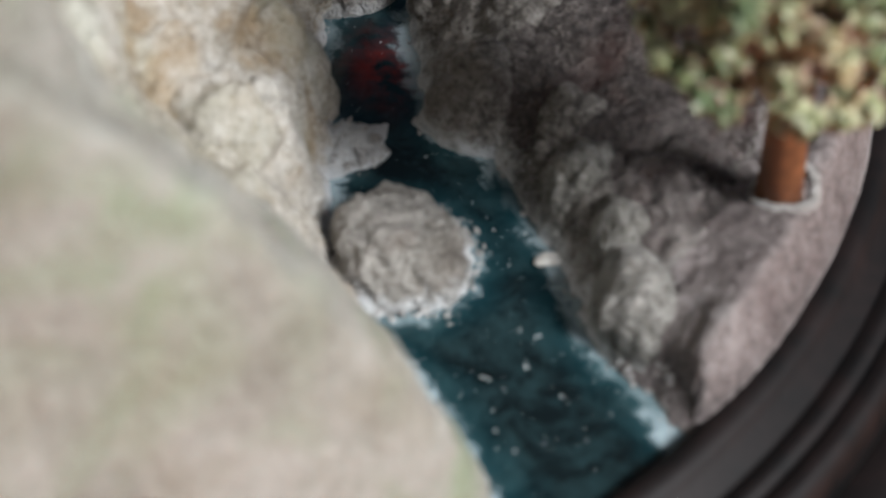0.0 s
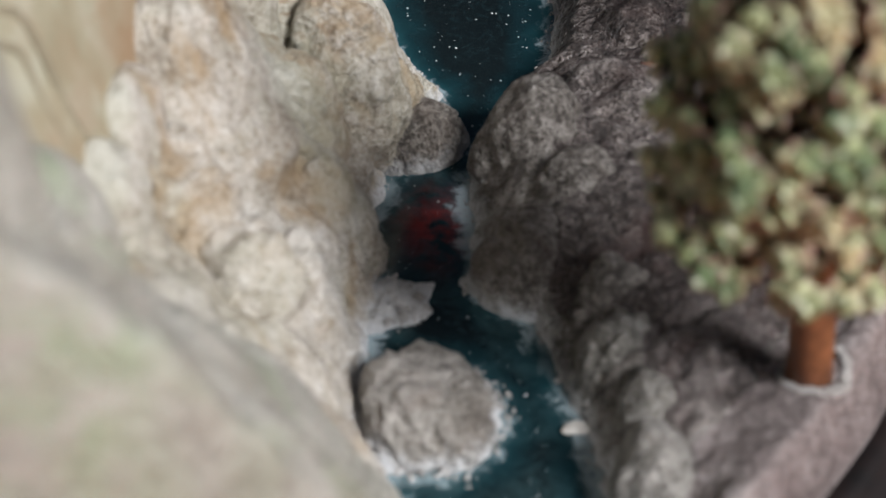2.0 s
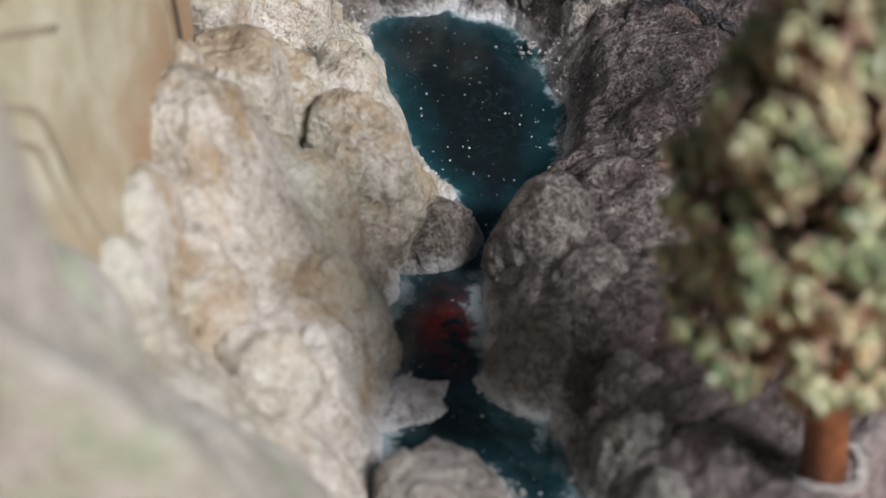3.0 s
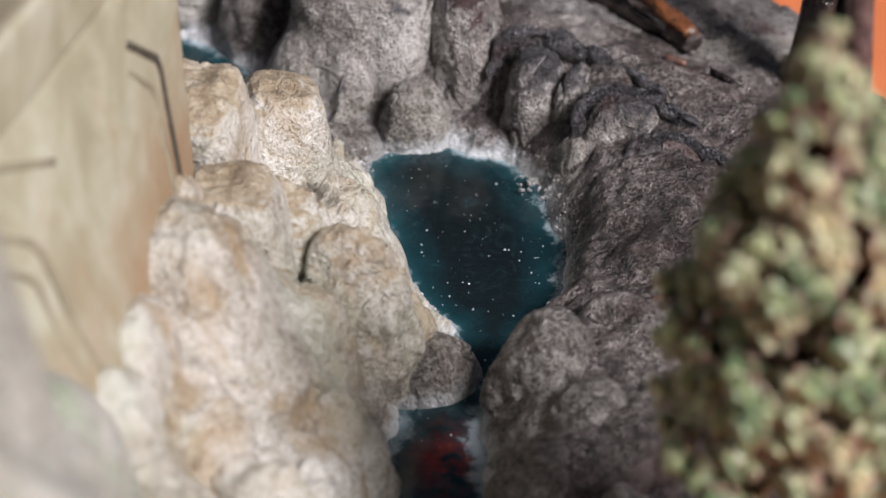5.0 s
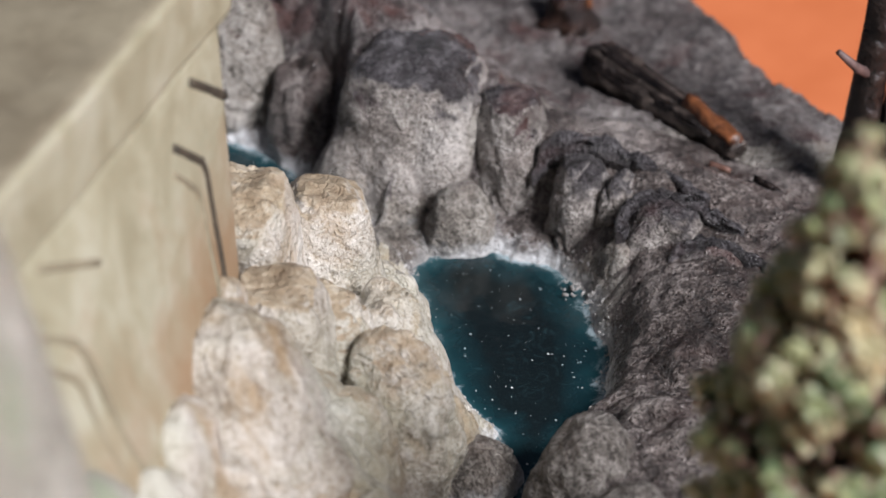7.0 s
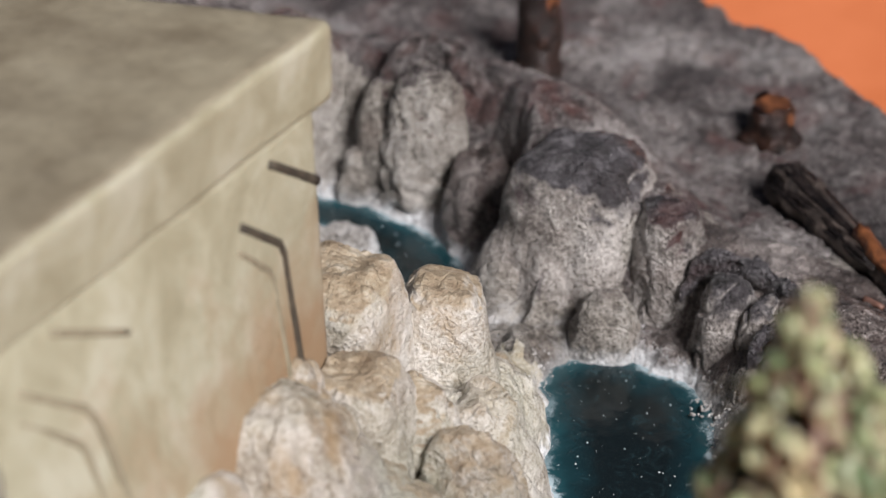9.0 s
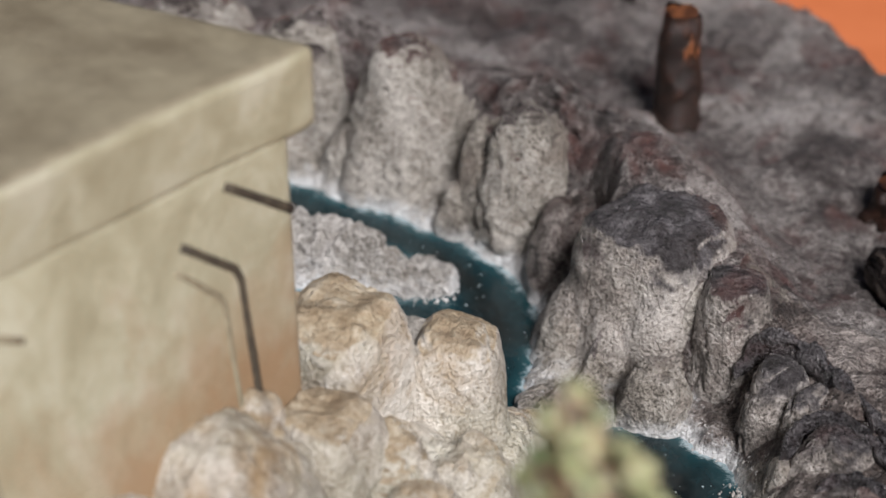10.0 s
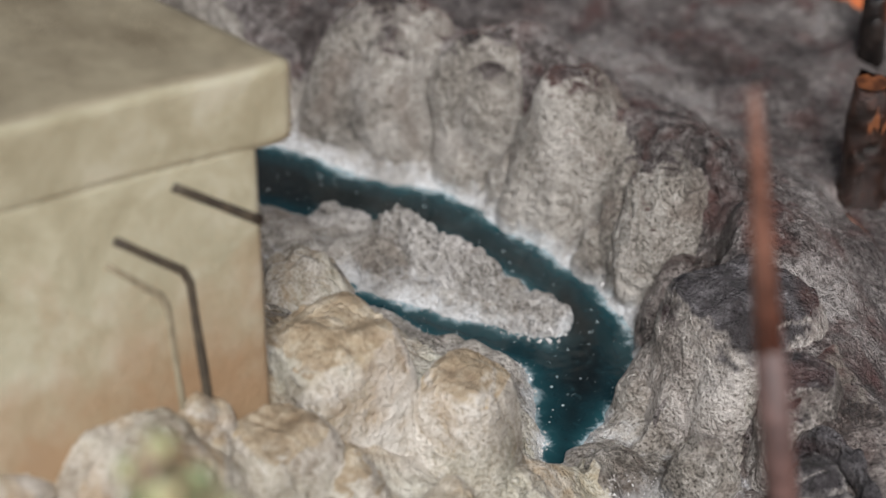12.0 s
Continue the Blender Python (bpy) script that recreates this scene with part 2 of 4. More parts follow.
def leaf_material():
    """Fleshy rosettes: green to cream by the cluster, rosy brown at the leaf tips and, as painted shade, deep in the
    crown.
    """
    m, t, b = mat("fleshy_leaf")
    g = node(t, "NewGeometry")
    p = place(t)
    c = ramp(t, grain(t, p, 16.0, 2.0, 0.5), (0.36, (0.110, 0.160, 0.072)), (0.47, (0.30, 0.335, 0.160)), (0.57, (0.42, 0.42, 0.25)), (0.68, (0.42, 0.33, 0.175)))
    c = mix(t, ramp(t, g.outputs["Random Per Island"], (0.0, 0.75), (0.5, 0.0)), c, (0.065, 0.085, 0.045))
    c = mix(t, ramp(t, g.outputs["Random Per Island"], (0.80, 0.0), (1.0, 0.6)), c, (0.55, 0.56, 0.42))
    a = node(t, "Attribute")
    a.attribute_name = "tip"
    rim = calc(t, "ADD", a.outputs["Fac"], calc(t, "MULTIPLY", calc(t, "SUBTRACT", grain(t, p, 30.0, 3.0), 0.5), 1.2))
    c = mix(t, ramp(t, rim, (0.50, 0.0), (0.82, 0.85)), c, (0.20, 0.088, 0.078))
    t.links.new(c, b.inputs["Base Color"])
    b.inputs["Roughness"].default_value = 0.36
    relief(t, b, grain(t, p, 160.0, 3.0), 0.3, 0.004)
    return m


LEAF = leaf_material()


# ---- helpers ----
def part(name, bm, material, parent=None, label="", at=(0, 0, 0), smooth=True):
    """One mesh object, its vertices in decimetres about the point at."""
    me = bpy.data.meshes.new(name)
    bmesh.ops.scale(bm, vec=(S, S, S), verts=bm.verts)
    if smooth:
        for f in bm.faces:
            f.smooth = True
    bm.to_mesh(me)
    bm.free()
    me.materials.append(material)
    ob = new(name, me)
    ob.location = Vector(at) * S
    if parent:
        ob.parent = parent
        base = Vector((0, 0, 0))
        while parent:
            base += parent.location
            parent = parent.parent
        ob.location = Vector(at) * S - base
    if label:
        tagged(ob, label)
    return ob


def thing(name, at, label, category, group="", kind=""):
    ob = new(name)
    ob.empty_display_size = 0.004
    ob.location = Vector(at) * S
    return tagged(ob, label, category, group, kind)


LATTICE = np.random.RandomState(5).rand(256, 256)


def value_noise(x, y):
    xi, yi = np.floor(x).astype(int), np.floor(y).astype(int)
    u, v = x - xi, y - yi
    u, v = u * u * (3 - 2 * u), v * v * (3 - 2 * v)
    def g(i, j):
        return LATTICE[(xi + i) % 256, (yi + j) % 256]
    return (g(0, 0) * (1 - u) + g(1, 0) * u) * (1 - v) + (g(0, 1) * (1 - u) + g(1, 1) * u) * v - 0.5


def fractal(x, y, scale, octaves=4, fall=0.5):
    total, amp = 0.0, 1.0
    for k in range(octaves):
        total = total + amp * value_noise(x * scale + 17.3 * k, y * scale + 9.1 * k)
        scale, amp = scale * 2.03, amp * fall
    return total


def step(a, b, x):
    u = np.clip((x - a) / (b - a), 0, 1)
    return u * u * (3 - 2 * u)


# ---- the river's course: centre and half width ----
LOWER = ((0.22, 1.20, 0.12), (0.145, 1.40, 0.095), (0.080, 1.56, 0.085), (0.035, 1.69, 0.105), (0.030, 1.78, 0.085), (0.012, 1.86, 0.048),
         (-0.010, 1.94, 0.056), (0.002, 2.03, 0.046), (0.030, 2.10, 0.030), (0.058, 2.17, 0.038), (0.060, 2.25, 0.080), (0.045, 2.34, 0.098), (0.020, 2.42, 0.098), (-0.02, 2.475, 0.070))
UPPER = ((-0.180, 2.495, 0.015), (-0.225, 2.57, 0.035), (-0.265, 2.64, 0.055), (-0.320, 2.715, 0.060), (-0.42, 2.785, 0.046), (-0.53, 2.800, 0.042),
         (-0.67, 2.805, 0.056), (-0.80, 2.75, 0.075), (-0.95, 2.71, 0.085), (-1.2, 2.66, 0.09))
SIDE = ((-0.31, 2.66, 0.040), (-0.46, 2.622, 0.030), (-0.62, 2.592, 0.026))


def river(x, y):
    """How far outside the water a place lies; negative on it."""
    best = np.full(np.shape(x), 9.0)
    for course in (LOWER, UPPER, SIDE):
        for (ax, ay, ar), (bx, by, br) in zip(course, course[1:]):
            dx, dy = bx - ax, by - ay
            u = np.clip(((x - ax) * dx + (y - ay) * dy) / (dx * dx + dy * dy), 0, 1)
            best = np.minimum(best, np.hypot(x - ax - u * dx, y - ay - u * dy) - (ar + u * (br - ar)))
    return best + 0.016 * fractal(np.asarray(x, float), np.asarray(y, float), 16.0, 4, 0.6)


CENTRE = Vector((-0.341, 2.084, 0))
RADIUS = 0.88


def rim(x, y):
    """How far the landscape reaches from the plinth's centre in the direction of a place: round in front, overhanging behind."""
    turn = np.degrees(np.arctan2(y - CENTRE.y, x - CENTRE.x))
    return np.interp(turn, [-180, -150, -110, -80, -60, 0, 20, 35, 41, 45, 50, 56, 62, 69, 75, 82, 95, 112, 138, 155, 180],
                     [1.35, 1.05, 0.97, 0.90, 0.85, 0.85, 0.92, 1.04, 1.065, 1.07, 1.10, 1.165, 1.23, 1.30, 1.365, 1.46, 1.54, 1.56, 1.56, 1.50, 1.35])


def bank_line(y):
    """x of the river's middle at a given y, which parts the tan side from the grey side."""
    return np.interp(y, [1.0, 1.40, 1.69, 1.86, 2.03, 2.17, 2.34, 2.46, 2.49], [0.2, 0.145, 0.035, 0.012, 0.0, 0.058, 0.045, -0.02, -0.08])


def tan_side(x, y):
    """1 on the building's side of the water, 0 on the far side."""
    near = x < bank_line(y)
    low = y < np.interp(x, [-2.0, -1.2, -0.95, -0.80, -0.67, -0.53, -0.42, -0.32, -0.265, -0.225, -0.18, -0.06], [2.6, 2.66, 2.71, 2.75, 2.805, 2.80, 2.785, 2.715, 2.64, 2.57, 2.495, 2.47])
    return (near & low).astype(float)


BUMPS = []


def ground_height(x, y):
    d = river(x, y)
    tan = tan_side(x, y)
    cap = np.interp(y, [1.0, 1.36, 1.44, 1.595, 1.74, 1.9, 2.1, 2.25, 2.36, 2.46, 2.56], [1.00, 0.90, 0.56, 0.36, 0.31, 0.31, 0.29, 0.24, 0.15, 0.05, 0.03])
    slope = np.interp(y, [1.0, 1.45, 1.56, 1.75, 1.9, 2.1, 2.3], [2.9, 2.8, 2.5, 1.7, 2.0, 1.9, 1.5])
    left = cap * (1 - np.exp(-slope * np.maximum(d, 0) / cap))
    r = np.hypot(x - CENTRE.x, y - CENTRE.y)
    right = (np.interp(y, [1.4, 1.6, 2.2, 2.4], [0.09, 0.08, 0.078, 0.10]) + 0.016 * fractal(x, y, 4.0, 3)) * (1 - np.exp(-np.maximum(d, 0) / 0.040))
    back = 0.026 * (1 - np.exp(-np.maximum(d, 0) / 0.015)) + step(0.05, 0.12, d) * (0.022 + (0.105 - 0.055 * step(-0.01, 0.09, x) + 0.06 * fractal(x, y, 6.0, 2)) * (1 - step(0.14, 0.36, d)))
    back = back + 0.035 * np.exp(-(((x + 0.05) / 0.13) ** 2) - ((y - 2.80) / 0.085) ** 2) * step(0.06, 0.12, d)
    right = right + (back - right) * step(2.47, 2.56, y)
    h = np.where(tan > 0.5, left, right)
    for bx, by, bz, br in BUMPS:
        q = ((x - bx) ** 2 + (y - by) ** 2) / br**2
        h = np.maximum(h, bz * np.clip(1.15 - q, 0, 1) ** 0.5 * step(0.0, 0.02, d))
    rough = 0.020 * fractal(x, y, 9.0, 2) + 0.010 * fractal(x + 3, y, 30.0, 4, 0.6)
    ridged = -0.006 * np.clip(1 - np.abs(fractal(x, y + 5, 15.0, 3)) / 0.10, 0, 1)
    rough = rough + tan * (0.016 * fractal(x + 1, y + 2, 13.0, 2) + 0.010 * np.abs(fractal(x, y + 9, 24.0, 2)))
    h = h + (rough + ridged + 0.003) * step(-0.004, 0.03, d)
    h = np.where(d < 0, -0.03 * step(0, 0.03, -d) - 0.004, h)
    edge = rim(x, y) + 0.02 * fractal(x, y, 5.0, 2) * step(2.2, 2.6, y)
    lip = 0.025 * step(-0.10, -0.02, r - edge) * step(2.6, 2.2, y)
    out = step(-0.015, 0.06, r - edge)
    return (h + lip * (d > 0.02)) * (1 - out) - (0.12 + 0.23 * step(0.90, 1.0, edge)) * out


def grid_mesh(name, xs, ys, zfun, keep, material, attr=None):
    gx, gy = np.meshgrid(xs, ys)
    z = zfun(gx, gy)
    ok = keep(gx, gy)
    ny, nx = gx.shape
    idx = np.arange(nx * ny).reshape(ny, nx)
    quad = np.stack([idx[:-1, :-1], idx[:-1, 1:], idx[1:, 1:], idx[1:, :-1]], -1).reshape(-1, 4)
    good = ok.ravel()[quad].all(1)
    quad = quad[good]
    used = np.unique(quad)
    remap = np.full(nx * ny, -1)
    remap[used] = np.arange(len(used))
    co = np.stack([gx.ravel(), gy.ravel(), z.ravel()], -1)[used] * S
    me = bpy.data.meshes.new(name)
    me.from_pydata(co.tolist(), [], remap[quad].tolist())
    me.shade_smooth()
    me.materials.append(material)
    if attr:
        values = attr(co[:, 0] / S, co[:, 1] / S)
        layer = me.attributes.new("bank", "FLOAT_VECTOR", "POINT")
        layer.data.foreach_set("vector", values.astype(np.float32).ravel())
    return new(name, me)


# ---- rocks ----
def rock(x, y, z, rx, ry, rz, turn=0.0, seed=1, material=None, label="", rough=0.18, flute=0.0, fine=4, name="boulder", bump=True, lean=(0, 0), boxy=0.85, top=None,
         lumps=6, lump=0.5, tall=1.8, flare=0.35, more=(), wrinkle=1.0, melt=0.045, cone=0.10):
    """One boulder of modelled paste about (x, y, z) with half sizes rx, ry, rz. lumps: swellings pressed onto it, of size lump and drawn out upwards by tall;
    more: swellings at given places (dx, dy, dz, radius, tall); melt: how softly they run together; cone: how it narrows upwards; flare: how far its foot spreads; flute: upright furrows; lean: tilt in degrees."""
    bm = bmesh.new()
    bmesh.ops.create_icosphere(bm, subdivisions=fine + 1, radius=1.0)
    off = Vector((seed * 3.17, seed * 1.31, seed * 7.7))
    rng = random.Random(seed)
    small = min(rx, ry)
    unit = np.array([v.co[:] for v in bm.verts])
    power = 2 / max(boxy, 0.4)
    box = unit / (np.abs(unit) ** power).sum(1, keepdims=True) ** (1 / power)
    swell = []
    for p in unit:
        p = Vector(p)
        k = 1 + rough * (1.1 * noise.noise(p * 1.2 + off) + 0.5 * noise.noise(p * 2.4 + off * 2))
        if flute:
            k -= flute * max(0.0, math.sin(math.atan2(p.y, p.x) * 5 + seed + 2.5 * noise.noise(p * 1.5 + off))) ** 3 * (1 - abs(p.z))
        swell.append(k)
    body = box * np.array((rx, ry, rz)) * np.array(swell)[:, None]
    reach = np.linalg.norm(body, axis=1)
    way = body / reach[:, None]
    blobs = list(more)
    for n in range(lumps):
        w, h = rng.uniform(0, 2 * math.pi), rng.uniform(-0.35, 0.95)
        c = math.sqrt(1 - h * h)
        r = lump * small * rng.uniform(0.65, 1.25)
        deep = 1 - 0.62 * r / small
        stretch = tall * rng.uniform(0.7, 1.2)
        blobs.append((rx * c * math.cos(w) * deep, ry * c * math.sin(w) * deep, min((rz - 0.62 * r) * h, 1.04 * rz - r * stretch), r, stretch))
    layers = [reach]
    for bx, by, bz, r, stretch in blobs:
        d = way * np.array((1, 1, 1 / stretch))
        c = np.array((bx, by, bz / stretch))
        qa, qb, qc = (d * d).sum(1), d @ c, c @ c - r * r
        disc = qb * qb - qa * qc
        layers.append(np.where(disc > 0, (qb + np.sqrt(np.maximum(disc, 0))) / qa, 0.0))
    layers = np.stack(layers)
    soft = melt * small
    peak = layers.max(0)
    reach = peak + soft * np.log(np.exp((layers - peak) / soft).sum(0))
    spots = way * reach[:, None]
    spots[:, :2] *= (1 + cone * (0.55 - np.clip(spots[:, 2] / rz, -1, 1.1)))[:, None]
    low = np.clip((0.25 * rz - spots[:, 2]) / (1.25 * rz), 0, 1)
    spots[:, :2] *= (1 + flare * low ** 1.5)[:, None]
    for v, s0, w0 in zip(bm.verts, spots, way):
        s0, w0 = Vector(s0), Vector(w0)
        q = s0 * 10 + off
        crease = max(0.0, 0.07 - abs(noise.noise(q * 1.1 + 0.5 * noise.noise_vector(q * 1.7)))) / 0.07
        second = max(0.0, 0.10 - abs(noise.noise(q * 3.6 + off))) / 0.10
        lift = -0.0045 * crease ** 2 - 0.0014 * second + 0.0030 * noise.noise(q * 3.1) + 0.0022 * noise.noise(q * 7) + 0.0013 * noise.noise(q * 15)
        v.co = s0 + w0 * lift * wrinkle
        if top and v.co.z > top * rz:
            v.co.z = top * rz + 0.36 * (v.co.z - top * rz) + 0.008 * noise.noise(q * 2.2) + 0.004 * noise.noise(q * 6)
    bm.transform(Euler((radians(lean[0]), radians(lean[1]), radians(turn))).to_matrix().to_4x4())
    if bump:
        BUMPS.append((x, y, z + rz * (0.70 if material is TAN else 0.0), max(0.5 * (rx + ry), 0.02) * (1.2 if material is TAN else 0.9)))
    ob = part(name, bm, material or GREY, at=(x, y, z))
    return tagged(ob, label or "grey sculpted boulder on the river bank", "rock", "rocks along the river")


def ridge(points, radius, seed, material, label):
    """A wrinkled fold of rock along a curved crest."""
    pts = [Vector(p) for p in points]
    n = 44
    line_pts = []
    for i in range(n + 1):
        u = i / n * (len(pts) - 1)
        k = min(int(u), len(pts) - 2)
        f = u - k
        a, b, c, d = pts[max(k - 1, 0)], pts[k], pts[k + 1], pts[min(k + 2, len(pts) - 1)]
        line_pts.append(0.5 * (2 * b + (c - a) * f + (2 * a - 5 * b + 4 * c - d) * f * f + (3 * b - a - 3 * c + d) * f ** 3))
    bm = bmesh.new()
    rings = []
    off = Vector((seed * 1.7, seed * 0.9, 0))
    for i, p in enumerate(line_pts):
        along = (line_pts[min(i + 1, n)] - line_pts[max(i - 1, 0)]).normalized()
        out = along.cross(Vector((0, 0, 1))).normalized()
        r = radius * (0.35 + 0.65 * math.sin(math.pi * min(0.92, max(0.08, i / n))) ** 0.5) * (1 + 0.5 * noise.noise(p * 30 + off))
        ring = []
        for k in range(20):
            w = 2 * math.pi * k / 20
            v = p + out * math.cos(w) * r + Vector((0, 0, 1)) * (math.sin(w) * r * (1.0 if math.sin(w) > 0 else 3.2))
            rough = 0.55 * noise.noise(v * 40 + off) + 0.34 * noise.noise(v * 110 + off) - 0.65 * max(0.0, 0.16 - abs(noise.noise(v * 38 - off))) / 0.16
            ring.append(bm.verts.new(v + (v - p).normalized() * r * rough - pts[1]))
        rings.append(ring)
    for r0, r1 in zip(rings, rings[1:]):
        for k in range(20):
            bm.faces.new((r0[k], r0[(k + 1) % 20], r1[(k + 1) % 20], r1[k]))
    bm.faces.new(rings[0][::-1])
    bm.faces.new(rings[-1])
    bmesh.ops.recalc_face_normals(bm, faces=bm.faces)
    ob = part("rock_ridge", bm, material, at=pts[1])
    return tagged(ob, label, "rock", "rocks along the river")


GREY_LABEL = "grey dry-brushed boulder rising from the river bank"
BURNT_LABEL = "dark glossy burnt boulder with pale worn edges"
TAN_LABEL = "cream and ochre boulder stacked in the cliff below the wall"
# island in the lower river
rock(-0.002, 1.692, 0.002, 0.066, 0.068, 0.060, 10, 3, GREY, "grey pitted island rock with a foamy rim in the water", 0.12, fine=5, name="island_rock", bump=False, boxy=1.0, lumps=9, lump=0.42, tall=1.0, flare=0.10, wrinkle=1.5)
# far bank of the upper river
rock(-0.845, 2.935, 0.05, 0.095, 0.085, 0.150, 10, 11, GREY, GREY_LABEL, 0.10, fine=5, lumps=5, more=((0.03, -0.05, 0.03, 0.05, 2.0), (-0.05, -0.04, 0.0, 0.05, 2.4)))
rock(-0.690, 2.960, 0.04, 0.072, 0.072, 0.165, 5, 12, GREY, GREY_LABEL, 0.08, fine=5, lumps=2, flare=0.25,
     more=((0.030, -0.035, 0.060, 0.042, 1.8), (-0.030, -0.030, 0.075, 0.040, 1.6), (0.0, -0.050, -0.02, 0.040, 1.3), (0.045, -0.055, -0.03, 0.022, 1.0)))
rock(-0.525, 2.935, 0.04, 0.078, 0.076, 0.165, 15, 13, GREY, "grey rock pillar with a rounded head leaning over the river", 0.08, fine=5, lumps=1, flare=0.40,
     more=((-0.008, -0.018, 0.125, 0.042, 1.3), (-0.040, -0.045, -0.005, 0.030, 2.4), (0.010, -0.055, 0.000, 0.030, 2.8), (0.052, -0.038, 0.020, 0.028, 2.8), (0.055, 0.0, 0.085, 0.036, 1.2)))
rock(-0.592, 2.895, 0.01, 0.034, 0.030, 0.075, 5, 14, GREY, GREY_LABEL, 0.10, lumps=2, flare=0.5)
rock(-0.318, 2.865, 0.04, 0.060, 0.062, 0.148, 0, 15, GREY, "grey boulder with a pitted rounded top", 0.05, fine=5, lumps=4, lump=0.6, tall=1.8, flare=0.22, wrinkle=1.6)
rock(-0.385, 2.885, 0.03, 0.036, 0.055, 0.125, 0, 16, GREY, GREY_LABEL, 0.08, fine=5, lumps=2, tall=2.8, flare=0.3)
ridge(((-0.392, 2.850, 0.06), (-0.382, 2.900, 0.160), (-0.325, 2.932, 0.186), (-0.262, 2.905, 0.158), (-0.232, 2.850, 0.09)), 0.016, 95, PLATEAU, "brown arched fold of rock round a pitted boulder")
rock(-0.410, 2.845, 0.01, 0.026, 0.026, 0.060, 0, 90, GREY, GREY_LABEL, 0.10, lumps=2, flare=0.5)
rock(-0.086, 2.695, 0.04, 0.088, 0.088, 0.174, -14, 17, CAPPED, "broad grey cliff block with a black glossy cap", 0.07, fine=5, boxy=0.64, top=0.80, lumps=0, flare=0.26, cone=0.17,
     more=((-0.060, -0.046, -0.03, 0.044, 2.2), (0.0, -0.066, 0.0, 0.034, 2.8), (0.046, -0.058, 0.03, 0.032, 2.4), (-0.036, -0.052, 0.090, 0.030, 1.0), (0.035, -0.046, 0.096, 0.030, 0.9)))
# Boulder filling the gap; its dark colour holds the gap's shade and dark paint.
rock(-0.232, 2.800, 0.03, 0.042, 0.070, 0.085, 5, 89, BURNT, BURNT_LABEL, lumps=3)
rock(-0.165, 2.630, 0.01, 0.036, 0.034, 0.060, 0, 18, GREY, GREY_LABEL, 0.10, lumps=3, flare=0.6)
rock(0.034, 2.645, 0.03, 0.050, 0.052, 0.148, 10, 19, FOLD, "grey upright rock with a black glossy cap", 0.08, fine=5, lumps=2, tall=2.6, top=0.84, flare=0.30, more=((0.0, -0.030, 0.030, 0.030, 3.0),))
rock(-0.028, 2.655, 0.05, 0.016, 0.040, 0.095, -12, 83, GREY, "thin pale rib of rock between two cliff blocks", 0.12, lean=(0, 14), lumps=1)
rock(-0.03, 2.556, 0.00, 0.042, 0.034, 0.078, 0, 20, GREY, "small cone-shaped grey rock at the pool's edge", 0.10, fine=5, lumps=3, lump=0.45, tall=1.6, flare=0.5)
rock(-0.13, 2.522, 0.0, 0.050, 0.032, 0.035, 20, 21, GREY, "low foam-covered rock between pool and river", lumps=8, lump=0.4, tall=1.0)
# bank of the pool on the burnt side: draped folds with black lips
rock(0.116, 2.558, 0.03, 0.040, 0.044, 0.090, -10, 22, FOLD, "bulging grey fold of rock with a black glazed crown", 0.10, fine=5, lumps=3, tall=1.8, flare=0.35, more=((0.0, -0.028, 0.02, 0.026, 2.2),))
rock(0.160, 2.528, 0.02, 0.022, 0.040, 0.092, -30, 91, FOLD, "narrow grey fold of rock with a black glazed crown", 0.10, fine=5, lumps=2, tall=2.4, flare=0.5)
rock(0.215, 2.468, 0.02, 0.056, 0.042, 0.092, -12, 92, FOLD, "broad grey fold of rock with a black glazed crown", 0.08, fine=5, lumps=3, tall=1.6, flare=0.45, more=((-0.024, -0.022, 0.02, 0.026, 2.0), (0.020, -0.024, 0.015, 0.028, 2.0)))
rock(0.160, 2.452, 0.0, 0.024, 0.036, 0.072, 25, 23, GREY, GREY_LABEL, 0.10, lumps=3, tall=2.2, flare=0.6)
rock(0.262, 2.395, 0.01, 0.056, 0.036, 0.088, -14, 93, FOLD, "low burnt fold of rock with wrinkled grey face", 0.10, fine=5, lumps=5, lump=0.45, tall=1.3, flare=0.4)
rock(0.190, 2.385, 0.0, 0.034, 0.036, 0.055, 0, 25, GREY, GREY_LABEL, lumps=7, lump=0.4, tall=1.0, wrinkle=1.6)
ridge(((0.058, 2.575, 0.080), (0.082, 2.598, 0.116), (0.130, 2.588, 0.124), (0.200, 2.540, 0.118), (0.262, 2.490, 0.104)), 0.010, 84, CRUST, "black wrinkled lip of burnt rock")
ridge(((0.160, 2.440, 0.060), (0.168, 2.478, 0.104), (0.205, 2.490, 0.112), (0.255, 2.470, 0.106), (0.300, 2.438, 0.096)), 0.009, 86, CRUST, "black wrinkled lip of burnt rock")
ridge(((0.205, 2.378, 0.060), (0.222, 2.402, 0.092), (0.255, 2.412, 0.097), (0.300, 2.390, 0.094), (0.345, 2.350, 0.088)), 0.009, 88, CRUST, "black wrinkled lip of burnt rock")
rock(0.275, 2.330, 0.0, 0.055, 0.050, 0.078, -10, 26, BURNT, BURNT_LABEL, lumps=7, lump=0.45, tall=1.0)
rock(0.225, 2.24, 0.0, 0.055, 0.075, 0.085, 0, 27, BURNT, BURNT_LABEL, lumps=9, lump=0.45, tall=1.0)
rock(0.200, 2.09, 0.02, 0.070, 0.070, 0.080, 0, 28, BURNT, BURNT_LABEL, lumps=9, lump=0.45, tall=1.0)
rock(0.115, 2.050, 0.02, 0.056, 0.064, 0.092, 0, 29, DUSK, GREY_LABEL, 0.10, fine=5, boxy=0.95, lumps=4, tall=1.2)
